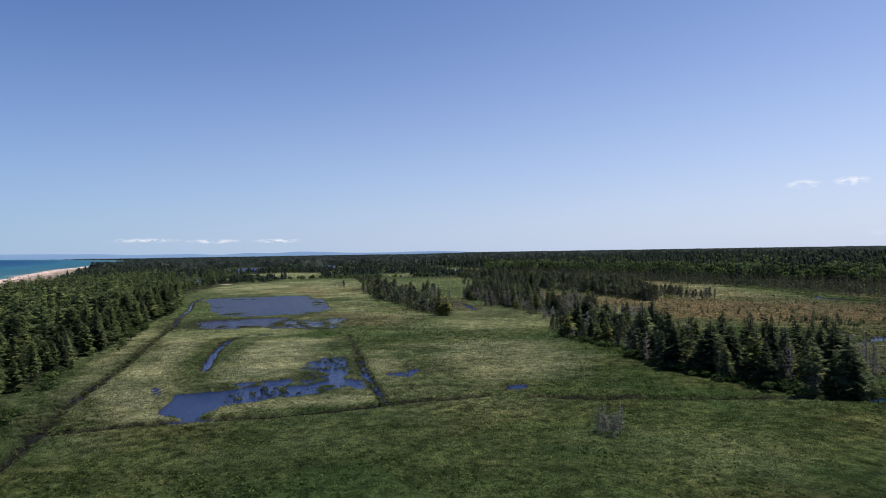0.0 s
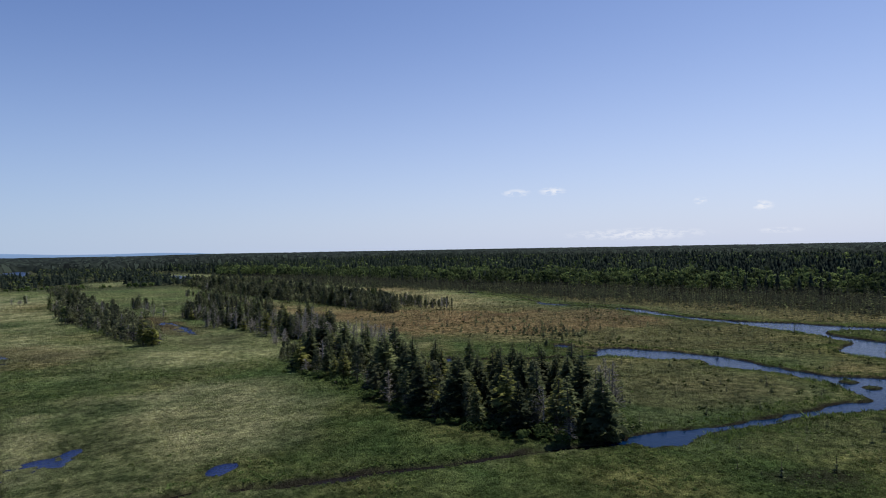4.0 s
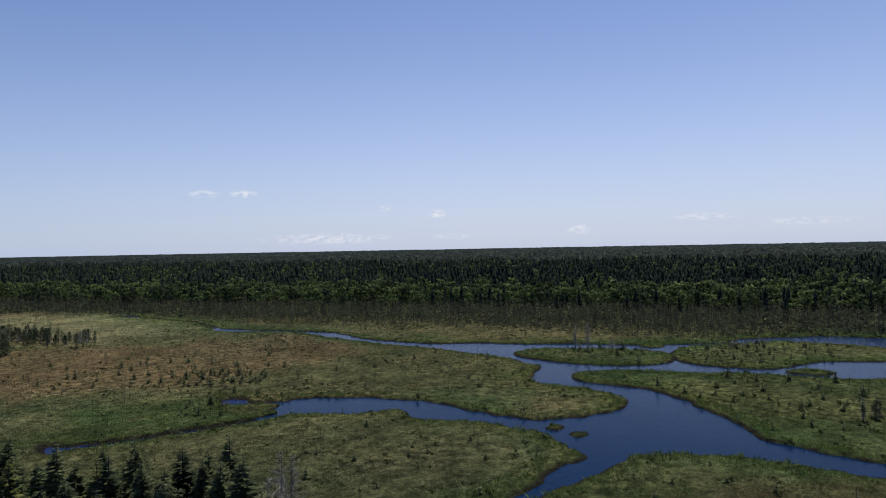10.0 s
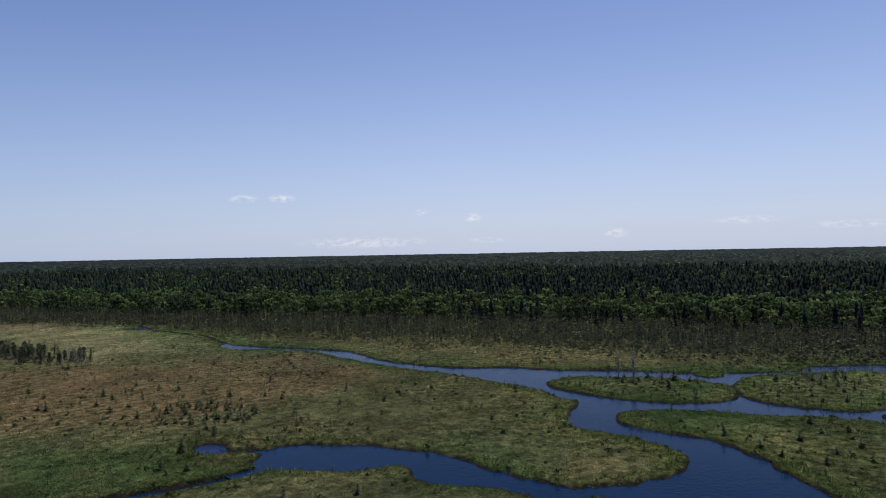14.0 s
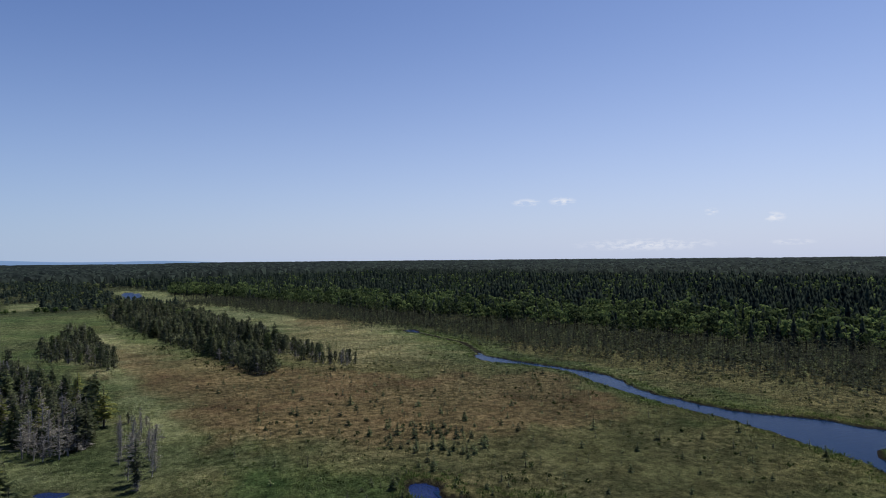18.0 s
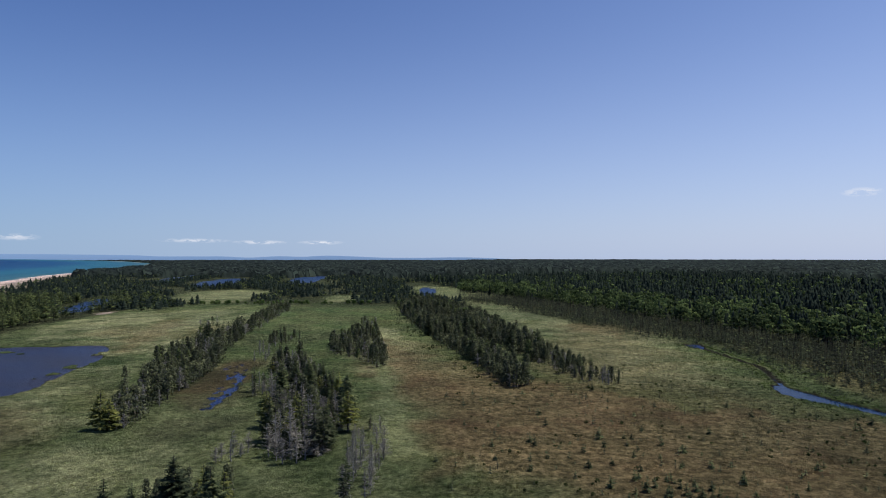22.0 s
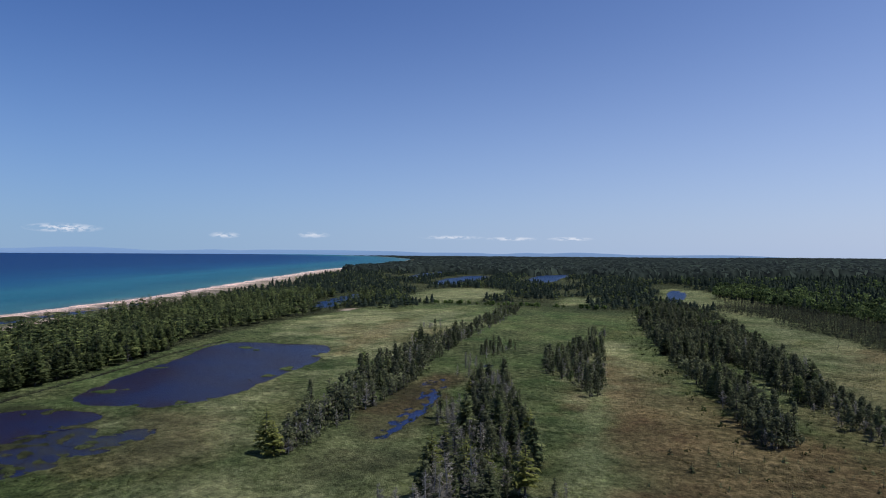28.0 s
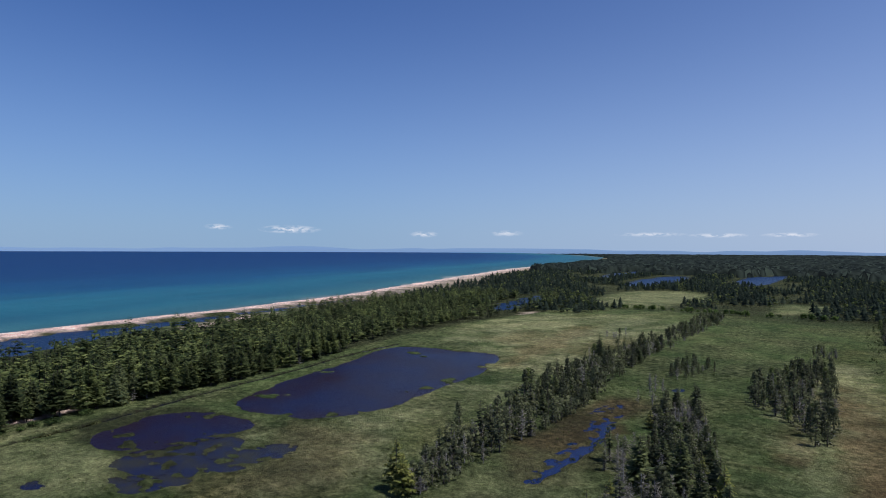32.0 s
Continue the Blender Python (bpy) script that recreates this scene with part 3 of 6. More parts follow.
def mesh_of(name, verts, tris, mats, index=None, floats=(), colors=()):
    """A mesh of triangles (or quads) from arrays, with its materials and point attributes."""
    me = bpy.data.meshes.new(name)
    verts, tris = np.asarray(verts, np.float32), np.asarray(tris, np.int32)
    me.vertices.add(len(verts))
    me.vertices.foreach_set("co", verts.ravel())
    me.loops.add(tris.size)
    me.loops.foreach_set("vertex_index", tris.ravel())
    me.polygons.add(len(tris))
    me.polygons.foreach_set("loop_start", np.arange(0, tris.size, tris.shape[1], dtype=np.int32))
    for m in mats:
        me.materials.append(m)
    if index is not None:
        me.polygons.foreach_set("material_index", np.asarray(index, np.int32))
    for key, values in floats:
        me.attributes.new(key, "FLOAT", "POINT").data.foreach_set("value", np.asarray(values, np.float32))
    for key, values in colors:
        me.attributes.new(key, "FLOAT_COLOR", "POINT").data.foreach_set("color", np.asarray(values, np.float32).ravel())
    me.update(calc_edges=True)
    return me


def smooth_faces(me):
    me.polygons.foreach_set("use_smooth", np.ones(len(me.polygons), bool))
    return me


def grid_faces(nx, ny):
    i = (np.arange(ny - 1)[:, None] * nx + np.arange(nx - 1)[None]).ravel()
    return np.stack([i, i + 1, i + nx + 1, i + nx], 1)


# ---- the ground: one sheet to the horizon ----
# the cover's patches: outlines on the plan, softness, strength
RED = [([(95, 255), (114, 262), (137, 245), (152, 218), (154, 197), (133, 190), (120, 198), (102, 204), (85, 216)], 8, 0.5), ([(70, 291), (80, 292), (84, 282), (84, 271), (79, 262), (72, 261)], 5, 0.6), ([(42, 388), (58, 391), (69, 369), (64, 338), (51, 348)], 6, 0.45),
       ([(-63.8, 344.1), (-87.4, 387.2), (-111.1, 457.8), (-114, 501.8), (-84.7, 441.8), (-66.7, 371.4)], 5, 0.5), ([(9, 251), (-1, 267), (-7, 281), (-6, 301), (-10, 321), (-10, 334), (2, 332), (5, 312), (11, 290), (14, 268), (19, 256)], 4, 0.75), ([(109.3, 77.8), (120, 75.7), (123.4, 64.9), (127, 54.4), (115.4, 53.4), (98.2, 75.8)], 6, 0.6), ([(-63, 246), (-36, 255), (-6, 224), (-25, 207), (-35, 217), (-36, 237)], 8, 0.45), ([(-84, 420), (-60, 380), (-50, 420), (-70, 470)], 8, 0.35), ([(-120, 400), (-96, 395), (-100, 440), (-126, 450)], 9, 0.35), ([(60, 186), (76, 178), (84, 192), (70, 204)], 6, 0.35), ([(59, 272), (71, 217), (90, 206), (114, 200), (165, 190), (190, 250), (159, 263), (130, 276), (105, 305), (69, 330), (40, 404), (30, 400), (45, 340)], 9, 0.84),
       ([(124, 460), (150, 405), (175, 430), (168, 476), (138, 490)], 14, 0.7), ([(137, 122), (134, 113), (145, 107), (151, 116), (148, 124)], 5, 0.4),
       ([(110, 82), (113, 70), (123, 56), (134, 50), (129, 71)], 7, 0.5), ([(204, 200), (228, 152), (262, 117), (300, 92), (330, 60), (322, 150), (292, 240), (256, 320), (215, 420), (198, 400), (204, 330), (196, 300), (205, 245)], 9, 0.45),
       ([(125, 160), (150, 130), (178, 150), (180, 200), (150, 200)], 14, 0.3),
       ([(80, 104), (118, 104), (122, 128), (110, 154), (76, 166), (60, 180), (62, 160), (78, 130)], 9, 0.3), ([(128, 150), (160, 128), (184, 150), (186, 260), (150, 320), (165, 400), (120, 470), (112, 360), (96, 290), (60, 330), (70, 215)], 14, 0.38)]
PALE = [([(83.1, 568.2), (131.9, 587.1), (167.2, 498.4), (206.4, 488.1), (172.4, 377.6), (132.9, 325), (129.4, 374.3), (113.7, 432.4)], 12, 0.4), ([(-60, 98), (-68, 112), (-90, 180), (-100, 222), (-84, 172), (-72, 130)], 3, 0.6), ([(-7, 175), (10, 176), (36, 151), (33, 135), (22, 115), (5, 122)], 8, 0.5), ([(-52, 88), (-38, 93), (-48, 105), (-60, 150), (-80, 200), (-66, 131)], 5, 0.8),
        ([(-48, 112), (-33, 121), (-30, 150), (-34, 178), (-54, 178), (-48, 135)], 6, 0.9), ([(-20, 105), (-10, 110), (-10, 135), (-14, 150), (-18, 150), (-14, 128)], 5, 0.6), ([(-100, 390), (-40, 330), (-30, 300), (-60, 400), (-90, 560), (-160, 540), (-150, 420)], 25, 0.7),
        ([(-35, 94), (-10, 101), (-12, 108), (-32, 102)], 3, 0.75), ([(5, 190), (30, 180), (28, 215), (5, 225), (-10, 205)], 8, 0.7),
        ([(-187, 642), (-114, 673), (-182, 838), (-239, 813)], 15, 0.5), ([(25, 360), (60, 290), (62, 330), (40, 430), (26, 460)], 6, 0.7),
        ([(110, 330), (130, 300), (175, 300), (170, 380), (190, 420), (120, 560), (110, 420)], 20, 0.5), ([(-60, 215), (-20, 210), (-10, 250), (-50, 300), (-40, 250)], 14, 0.5)]
LUSH = [([(-150, 488), (-131, 533), (-105, 535), (-107, 490)], 5, 0.4), ([(-130, 426), (-121, 459), (-98, 447), (-102, 409)], 4, 0.4), ([(104, 486), (123, 508), (120, 467), (105, 462)], 5, 0.6), ([(71, 362), (84, 332), (91, 300), (88, 299), (79, 318), (70, 345)], 3, 0.6),
        ([(-120.3, 471.9), (-119.2, 533.8), (-98.1, 487.5), (-103, 451.1)], 4, 0.6), ([(-159.7, 518.3), (-146.8, 563), (-132.8, 526.8)], 4, 0.5), ([(-12.2, 264.9), (-13.1, 284.1), (-18.1, 313.9), (-26.5, 317), (-22, 288.2), (-20.9, 270.5)], 4, 0.45), ([(-34, 262), (-20, 250), (-14, 262), (-30, 282)], 6, 0.6), ([(-20, 212), (-6, 208), (0, 220), (-14, 232)], 5, 0.55), ([(-70, 400), (-50, 396), (-54, 440), (-74, 450)], 8, 0.5), ([(20, 440), (36, 436), (30, 500), (10, 520)], 9, 0.5), ([(52, 250), (62, 246), (58, 280), (48, 290)], 5, 0.5), ([(36, 98), (64, 95), (90, 88), (104, 60), (76, 36), (56, 56), (46, 78)], 4, 1.0), ([(-70, 20), (-55, 78), (-37, 86), (-7, 92), (18, 98), (66, 96), (92, 88), (104, 50), (60, 20), (30, 20)], 7, 0.9),
        ([(33, 176), (45, 150), (48, 130), (70, 112), (76, 100), (40, 99), (12, 104), (6, 109), (24, 117), (36, 140)], 5, 0.9),
        ([(-30, 178), (2, 190), (38, 200), (33, 171), (2, 165), (-22, 158)], 6, 0.7), ([(67, 90), (87, 92), (114, 91), (130, 86), (133, 60), (123, 66), (109, 80), (76, 78)], 5, 0.9),
        ([(-45, 115), (-50, 130), (-60, 176), (-62, 200), (-66, 180), (-54, 125)], 3, 0.8), ([(80, 165), (109, 160), (112, 185), (80, 200), (60, 185)], 12, 0.55),
        ([(-60, 170), (-20, 180), (-10, 225), (-40, 240), (-45, 200)], 10, 0.6),
        ([(145, 100), (168, 122), (190, 100), (200, 60), (160, 40)], 14, 0.7), ([(170, 330), (200, 340), (190, 380), (160, 350)], 8, 0.6)]
FRESH = [([(24.6, 199), (-1.6, 251.9), (0.6, 279.9), (23.2, 265.6), (34.3, 238.5), (35.7, 221.3), (48.3, 195.2)], 6, 0.6), ([(53.6, 257.4), (56.8, 278.4), (73.6, 232.1), (75.5, 190.8), (61, 193.1)], 5, 0.5), ([(65.7, 218.6), (74.3, 221.5), (68.9, 245.9), (62.2, 272.8), (52.7, 314.3), (37.4, 385.9), (28, 422.2), (37.4, 369.4), (51.1, 296.3), (57.7, 260.2), (58.1, 242.2)], 2.5, 0.95), ([(-86, 180), (-69, 178), (-44, 186), (-36, 198), (-50, 202), (-62, 207), (-76, 204), (-86, 194)], 3, 1.0), ([(-56, 221), (-52, 228), (-57, 240), (-47, 240), (-39, 224), (-42, 218)], 4, 0.45),
         ([(77, 190), (69, 190), (64, 225), (50, 290), (52, 320), (60, 300), (72, 249)], 6, 0.55), ([(30, 205), (48, 200), (58, 196), (60, 212), (48, 214), (32, 222)], 5, 0.6),
         ([(-14, 200), (14, 192), (32, 194), (34, 222), (22, 236), (4, 232), (-12, 224)], 7, 0.5), ([(14, 84), (30, 84), (40, 74), (36, 62), (26, 66), (18, 76)], 4, 0.32), ([(-30, 70), (-12, 74), (0, 84), (-14, 84), (-30, 78)], 5, 0.25), ([(66, 93), (87, 90), (114, 90), (128, 84), (131, 64), (122, 70), (108, 84), (80, 84)], 5, 0.22),
         ([(50, 330), (36, 400), (60, 420), (78, 340), (88, 290)], 10, 0.25)]
MUD = [([(-50, 236), (-36, 250), (-12, 226), (-25, 209), (-33, 216), (-36, 236)], 7, 0.22), ([(9, 251), (-1, 267), (-7, 281), (-6, 301), (-10, 321), (-10, 334), (2, 332), (5, 312), (11, 290), (14, 268), (19, 256)], 5, 0.5),        ([(6, 236), (13, 241), (26, 253), (31, 242), (22, 234), (16, 224)], 6, 0.4), ([(-58, 84), (-67, 112), (-82, 160), (-77, 160), (-67, 124), (-60, 98)], 2, 0.3),
       ([(-100, 208), (-92, 238), (-60, 244), (-50, 226), (-40, 212), (-36, 200), (-46, 199), (-62, 207), (-80, 203)], 3, 0.6), ([(70, 80), (76, 78), (82, 74), (76, 72)], 2.5, 0.7),
       ([(-50, 112), (-30, 121), (-18, 112), (-16, 140), (-30, 148), (-24, 122)], 3, 0.5)]


def cover_weight(patches, x, y, seed):
    w = np.zeros(x.shape)
    for points, soft, strength in patches:
        poly = smooth_line(points)
        k = near(poly, x, y, soft * 2 + 6)
        if len(k):
            d = signed(poly, x[k], y[k]) + 0.8 * soft * wave(x[k], y[k], 11, seed) + 0.5 * soft * wave(x[k], y[k], 4, seed + 1)
            w[k] = np.maximum(w[k], strength * step(soft, -soft, d))
    return w


def build_ground():
    gx, gy = spread_axis(-140, 265, 1.05, 4950), spread_axis(62, 345, 1.05, 4950)
    nx, ny = len(gx), len(gy)
    x, y = (a.ravel() for a in np.meshgrid(gx, gy))
    d = bank_distance(x, y)
    z = ground_height(x, y)
    inl, edge, shore = inland(x, y), past_edge(x, y), into_shore_wood(x, y)
    red, pale = cover_weight(RED, x, y, 31), cover_weight(PALE, x, y, 41)
    lush, mud, fresh = cover_weight(LUSH, x, y, 51), cover_weight(MUD, x, y, 61), cover_weight(FRESH, x, y, 57)
    lush = np.maximum(lush, (0.7 * step(7.0, 1.0, d) + 0.6 * step(40, 5, d) * step(135, 160, x)) * step(60, 90, x) * step(230, 190, y))
    sand = step(33, 27, inl + 3 * wave(x, y, 14, 71) + 2 * wave(x, y, 5, 72)) * step(-40, -20, inl)
    sand = np.maximum(sand, 0.8 * step(1.0, -1.0, signed(smooth_line([(-258, 300), (-262, 318), (-272, 344), (-288, 377), (-304, 396), (-300, 380), (-284, 348), (-270, 318)]), x, y) / 6))
    dune_grass = step(24, 30, inl + 3 * wave(x, y, 9, 74)) * step(52, 44, inl)
    sand = np.maximum(sand, 0.42 * step(0.8, -0.8, signed(smooth_line([(114, 68.6), (114.7, 67), (113.9, 64), (111.6, 62.5), (110.7, 63.1), (112.5, 65.8)]), x, y) + 1.0 * wave(x, y, 1.8, 76)))
    path = line_distance(np.array([(-177, 508), (-182, 524), (-185, 530)], float), x, y)
    sand = np.maximum(sand, step(2.2, 1.0, path))
    trail = line_distance(np.array([(-112, 180), (-106, 200), (-110, 212), (-126, 224)], float), x, y)
    sand = np.maximum(sand, 0.8 * step(2.6, 1.0, trail))
    mud = np.maximum(np.maximum(mud, step(1.25, 0.55, d + 0.5 * step(70, 60, x)) * (0.4 + 0.6 * step(55, 65, x))), 0.95 * step(0.6, 0.1, ditch_distance(x, y) + 0.3 * wave(x, y, 5, 75)) * (inl > 90))
    wood = np.maximum(np.maximum(step(2, 14, edge), 0.75 * step(-56, -24, edge)), step(1, 6, shore) * step(70, 90, inl))
    wood = np.maximum(wood, step(560, 640, y + 0.12 * x) * (inl > 80))
    for field in (FIELD, FAR_CLEARING, GAP_CLEARING):
        inside = step(8, -8, signed(field, x, y) + 14 * wave(x, y, 28, 73))
        wood = wood * (1 - 0.85 * inside)
        pale = np.maximum(pale, 0.32 * inside)
    dune = step(30, 36, inl) * step(84, 72, inl) * step(400, 470, y)
    sand, mud = np.maximum(sand, 0.45 * dune), np.maximum(mud, 0.35 * dune)
    wood = np.maximum(wood * (1 - dune), 0.75 * dune_grass * (1 - dune))
    one = np.ones(x.shape)
    me = mesh_of("ground", np.stack([x, y, z], 1), grid_faces(nx, ny), [M_GROUND], None, (),
                 (("cover", np.stack([red, pale, lush, fresh], 1)), ("soil", np.stack([sand, mud, wood, one], 1))))
    tagged(new("ground", smooth_faces(me)), "green and rust-brown sedge marsh ground with sandy shore", "ground", kind="structure")


FIELD = smooth_line([(-205, 600), (-114, 625), (-170, 850), (-245, 820)])
FAR_CLEARING = smooth_line([(60, 640), (110, 560), (190, 470), (120, 700), (60, 860), (20, 950), (-10, 930), (10, 760)])
GAP_CLEARING = smooth_line([(-75, 640), (-30, 625), (-20, 720), (-60, 760)])
build_ground()


def build_water(name, poly, mat, label, level=0.0):
    (x0, y0), (x1, y1) = poly.min(0) - 4, poly.max(0) + 4
    cell = max(1.0, min(14.0, (y1 - y0) / 45))
    gx, gy = np.arange(x0, x1 + cell, cell), np.arange(y0, y1 + cell, cell)
    x, y = (a.ravel() for a in np.meshgrid(gx, gy))
    faces = grid_faces(len(gx), len(gy))
    d = signed(poly, x, y)
    faces = faces[d[faces].min(1) < max(2.2, cell * 0.3)]
    used = np.unique(faces)
    back = np.zeros(len(x), np.int64)
    back[used] = np.arange(len(used))
    me = mesh_of(name, np.stack([x, y, 0 * x + level], 1)[used], back[faces], [mat])
    tagged(new(name, smooth_faces(me)), label, "water", kind="structure")


for k, (name, poly, mat) in enumerate(WATERS):
    label = {"stream": "dark blue winding bog stream with islands", "back_channel": "blue channel behind the sandy beach"}.get(
        name, "still peat-dark " + name.replace("_", " ") + " in the marsh")
    build_water("water_" + name, poly, mat, label, -0.004 * k)
for k, (poly, _, _) in enumerate(FLOODED):
    build_water("water_flooded_sedge", poly, M_MURK if k < 2 else M_RIVER if k == 6 else M_POOL, "shallow dark water between hummocks of drowned sedge", -0.12 - 0.006 * k)
for k, (line, half) in enumerate(DITCHES):
    side = np.gradient(line, axis=0)
    side = np.stack([-side[:, 1], side[:, 0]], 1) / np.linalg.norm(side, axis=1)[:, None] * (half + 1.2)
    ring = np.vstack([line + side, line - side])
    n = len(line)
    strip = np.array([(i, i + 1, n + i + 1, n + i) for i in range(n - 1)])
    me = mesh_of("water_ditch", np.column_stack([ring, np.full(len(ring), -0.16 - 0.006 * k)]), strip, [M_RIVER if k in (6, 7, 10) else M_POOL if k in (2, 5) else M_CUT if k == 4 else M_DITCH])
    tagged(new("water_ditch", me), "narrow dark drainage ditch through the marsh", "water", kind="structure")


def build_lake():
    t = np.concatenate([np.linspace(-4800, 200, 26)[:-1], np.linspace(200, 1000, 40)[:-1], np.linspace(1000, 4380, 40)])
    off = np.concatenate([[-16], np.geomspace(6, 5200, 60)])
    k = np.interp(t, COAST[:, 1], np.gradient(COAST[:, 0], COAST[:, 1]))
    x = coast_x(t)[None] - off[:, None] * np.sqrt(1 + k * k)[None] * (1 + 0 * t)[None]
    y = np.repeat(t[None], len(off), 0)
    x, y, o = np.maximum(x, -4900).ravel(), y.ravel(), np.repeat(off[:, None], len(t), 1).ravel()
    z = 24.0 * step(900, 4900, np.hypot(x - 60, y - 100)) ** 1.0 * np.clip(np.hypot(x - 60, y - 100) / 4900, 0, 1) - 0.05
    me = mesh_of("water_lake", np.stack([x, y, z], 1), grid_faces(len(t), len(off))[:, ::-1], [M_LAKE], None, (("offshore", np.clip(o / 1300, 0, 1)),))
    tagged(new("water_lake", smooth_faces(me)), "wide lake, turquoise by the beach and deep blue farther out", "water", kind="structure")


build_lake()


# ---- plants: templates as arrays of vertices, triangles and material slots ----
def rods(rng, base, tip, r0, r1, sides=3):
    """Thin tapered rods from base to tip."""
    base, tip = np.atleast_2d(base).astype(float), np.atleast_2d(tip).astype(float)
    n = len(base)
    way = tip - base
    way /= np.linalg.norm(way, axis=1)[:, None] + 1e-9
    a = np.cross(way, np.where(np.abs(way[:, 2:3]) > 0.9, (1.0, 0, 0), (0, 0, 1.0)))
    a /= np.linalg.norm(a, axis=1)[:, None]
    b = np.cross(way, a)
    ang = np.arange(sides) * 2 * np.pi / sides
    ring = np.cos(ang)[None, :, None] * a[:, None] + np.sin(ang)[None, :, None] * b[:, None]
    lo = base[:, None] + ring * np.reshape(r0 * np.ones(n), (n, 1, 1))
    hi = tip[:, None] + ring * np.reshape(r1 * np.ones(n), (n, 1, 1))
    v = np.concatenate([lo, hi], 1).reshape(-1, 3)
    i, j = np.arange(sides), (np.arange(sides) + 1) % sides
    f = np.concatenate([np.stack([i, j, sides + j], 1), np.stack([i, sides + j, sides + i], 1)])
    return v, (f[None] + (np.arange(n) * 2 * sides)[:, None, None]).reshape(-1, 3)


def pile(*pieces):
    v, f, k = [], [], 0
    for pv, pf in pieces:
        v.append(pv), f.append(pf + k)
        k += len(pv)
    return np.concatenate(v), np.concatenate(f)


def boughs(rng, n, h_lo, h_hi, height, reach, power=0.85, droop=0.35, twigs=5, width=0.24, drop_out=0.0, gap=0.0):
    """A crown of drooping boughs, each a bent spray with side twigs."""
    u = np.sort(rng.random(n)) * 0.985
    u = u if not gap else (np.floor(u / gap) + 0.7 * rng.random(n)) * gap
    if drop_out:
        u = u[rng.random(len(u)) > drop_out * (1 - u)]
        n = len(u)
    h = h_lo + (h_hi - h_lo) * u
    lean = 0.55 + 0.75 * rng.random(n)
    r = reach * (np.maximum(1 - u, 0.02) ** power) * lean * (0.55 + 0.45 * step(0.0, 0.18, u)) + 0.12
    az = rng.random(n) * 2 * np.pi
    out = np.stack([np.cos(az), np.sin(az), 0 * az], 1)
    side = np.stack([-np.sin(az), np.cos(az), 0 * az], 1)
    up = np.array([0, 0, 1.0])
    fall = droop * (1.15 - u) * (0.7 + 0.6 * rng.random(n)) - 0.25 * u
    root = h[:, None] * up
    mid = root + out * (0.55 * r)[:, None] - up * (0.55 * r * fall)[:, None]
    tip = root + out * r[:, None] - up * (r * fall * 0.8)[:, None]
    w = (width * r * (0.8 + 0.4 * rng.random(n)))[:, None]
    sag = (0.16 * r)[:, None] * up
    left, right = mid + side * w - sag, mid - side * w - sag
    v = np.stack([root, left, tip, right, mid], 1).reshape(-1, 3)
    f = np.array([(0, 1, 4), (1, 2, 4), (0, 4, 3), (4, 2, 3)])
    pieces = [(v, (f[None] + (np.arange(n) * 5)[:, None, None]).reshape(-1, 3))]
    for k in range(twigs):
        s = 0.35 + 0.6 * rng.random(n)
        hand = np.where(rng.random(n) < 0.5, 1.0, -1.0)[:, None]
        at = root + (tip - root) * s[:, None] - sag * 0.3
        ln = (0.42 * r * (1.15 - 0.5 * s))[:, None] * (0.6 + 0.8 * rng.random(n))[:, None]
        end = at + (out * 0.55 + side * hand * 0.8) * ln - up * ln * (0.15 + 0.5 * rng.random(n))[:, None]
        wide = up * ln * 0.10 + out * ln * 0.17
        pieces.append((np.stack([at - wide, at + wide, end], 1).reshape(-1, 3), np.arange(3 * n).reshape(-1, 3)))
    return pile(*pieces)


def leafy(rng, lobes, clumps, leaf):
    """A broad crown of leaf clumps round several lobes: (centre, radius)."""
    c = np.array([p for p, _ in lobes])
    r = np.array([q for _, q in lobes])
    k = rng.integers(0, len(lobes), clumps)
    d = rng.normal(size=(clumps, 3))
    d[:, 2] = np.abs(d[:, 2]) * 0.9 - 0.25
    d /= np.linalg.norm(d, axis=1)[:, None]
    at = c[k] + d * (r[k] * (0.75 + 0.35 * rng.random(clumps)))[:, None] * (1, 1, 0.85)
    a = np.cross(d, rng.normal(size=(clumps, 3)))
    a /= np.linalg.norm(a, axis=1)[:, None]
    b = np.cross(d, a) + 0.5 * d
    s = (leaf * (0.6 + 0.8 * rng.random(clumps)))[:, None]
    v = np.stack([at + a * s, at + b * s * 0.8 - d * s * 0.3, at - a * s * 0.9, at - b * s * 0.8 - d * s * 0.2, at + d * s * 0.35], 1).reshape(-1, 3)
    f = np.array([(0, 1, 4), (1, 2, 4), (2, 3, 4), (3, 0, 4)])
    return v, (f[None] + (np.arange(clumps) * 5)[:, None, None]).reshape(-1, 3)


def bare_twigs(rng, n, h_lo, h_hi, reach, power=0.7, rise=0.1, thick=0.055):
    u = rng.random(n)
    h = h_lo + (h_hi - h_lo) * u
    az = rng.random(n) * 2 * np.pi
    r = reach * (1.02 - u) ** power * (0.25 + 0.95 * rng.random(n) ** 1.4)
    root = np.stack([0 * h, 0 * h, h], 1)
    tip = root + np.stack([np.cos(az) * r, np.sin(az) * r, r * (rise + 0.5 * (rng.random(n) - 0.6))], 1)
    first = rods(rng, root, tip, thick, 0.022)
    m = 2 * n
    k = rng.integers(0, n, m)
    s = 0.35 + 0.55 * rng.random(m)
    at = root[k] + (tip[k] - root[k]) * s[:, None]
    end = at + rng.normal(size=(m, 3)) * (0.22 * r[k])[:, None] * (1, 1, 0.7)
    wide = rng.normal(size=(m, 3)) * 0.05
    return pile(first, (np.stack([at - wide, at + wide, end], 1).reshape(-1, 3), np.arange(3 * m).reshape(-1, 3)))


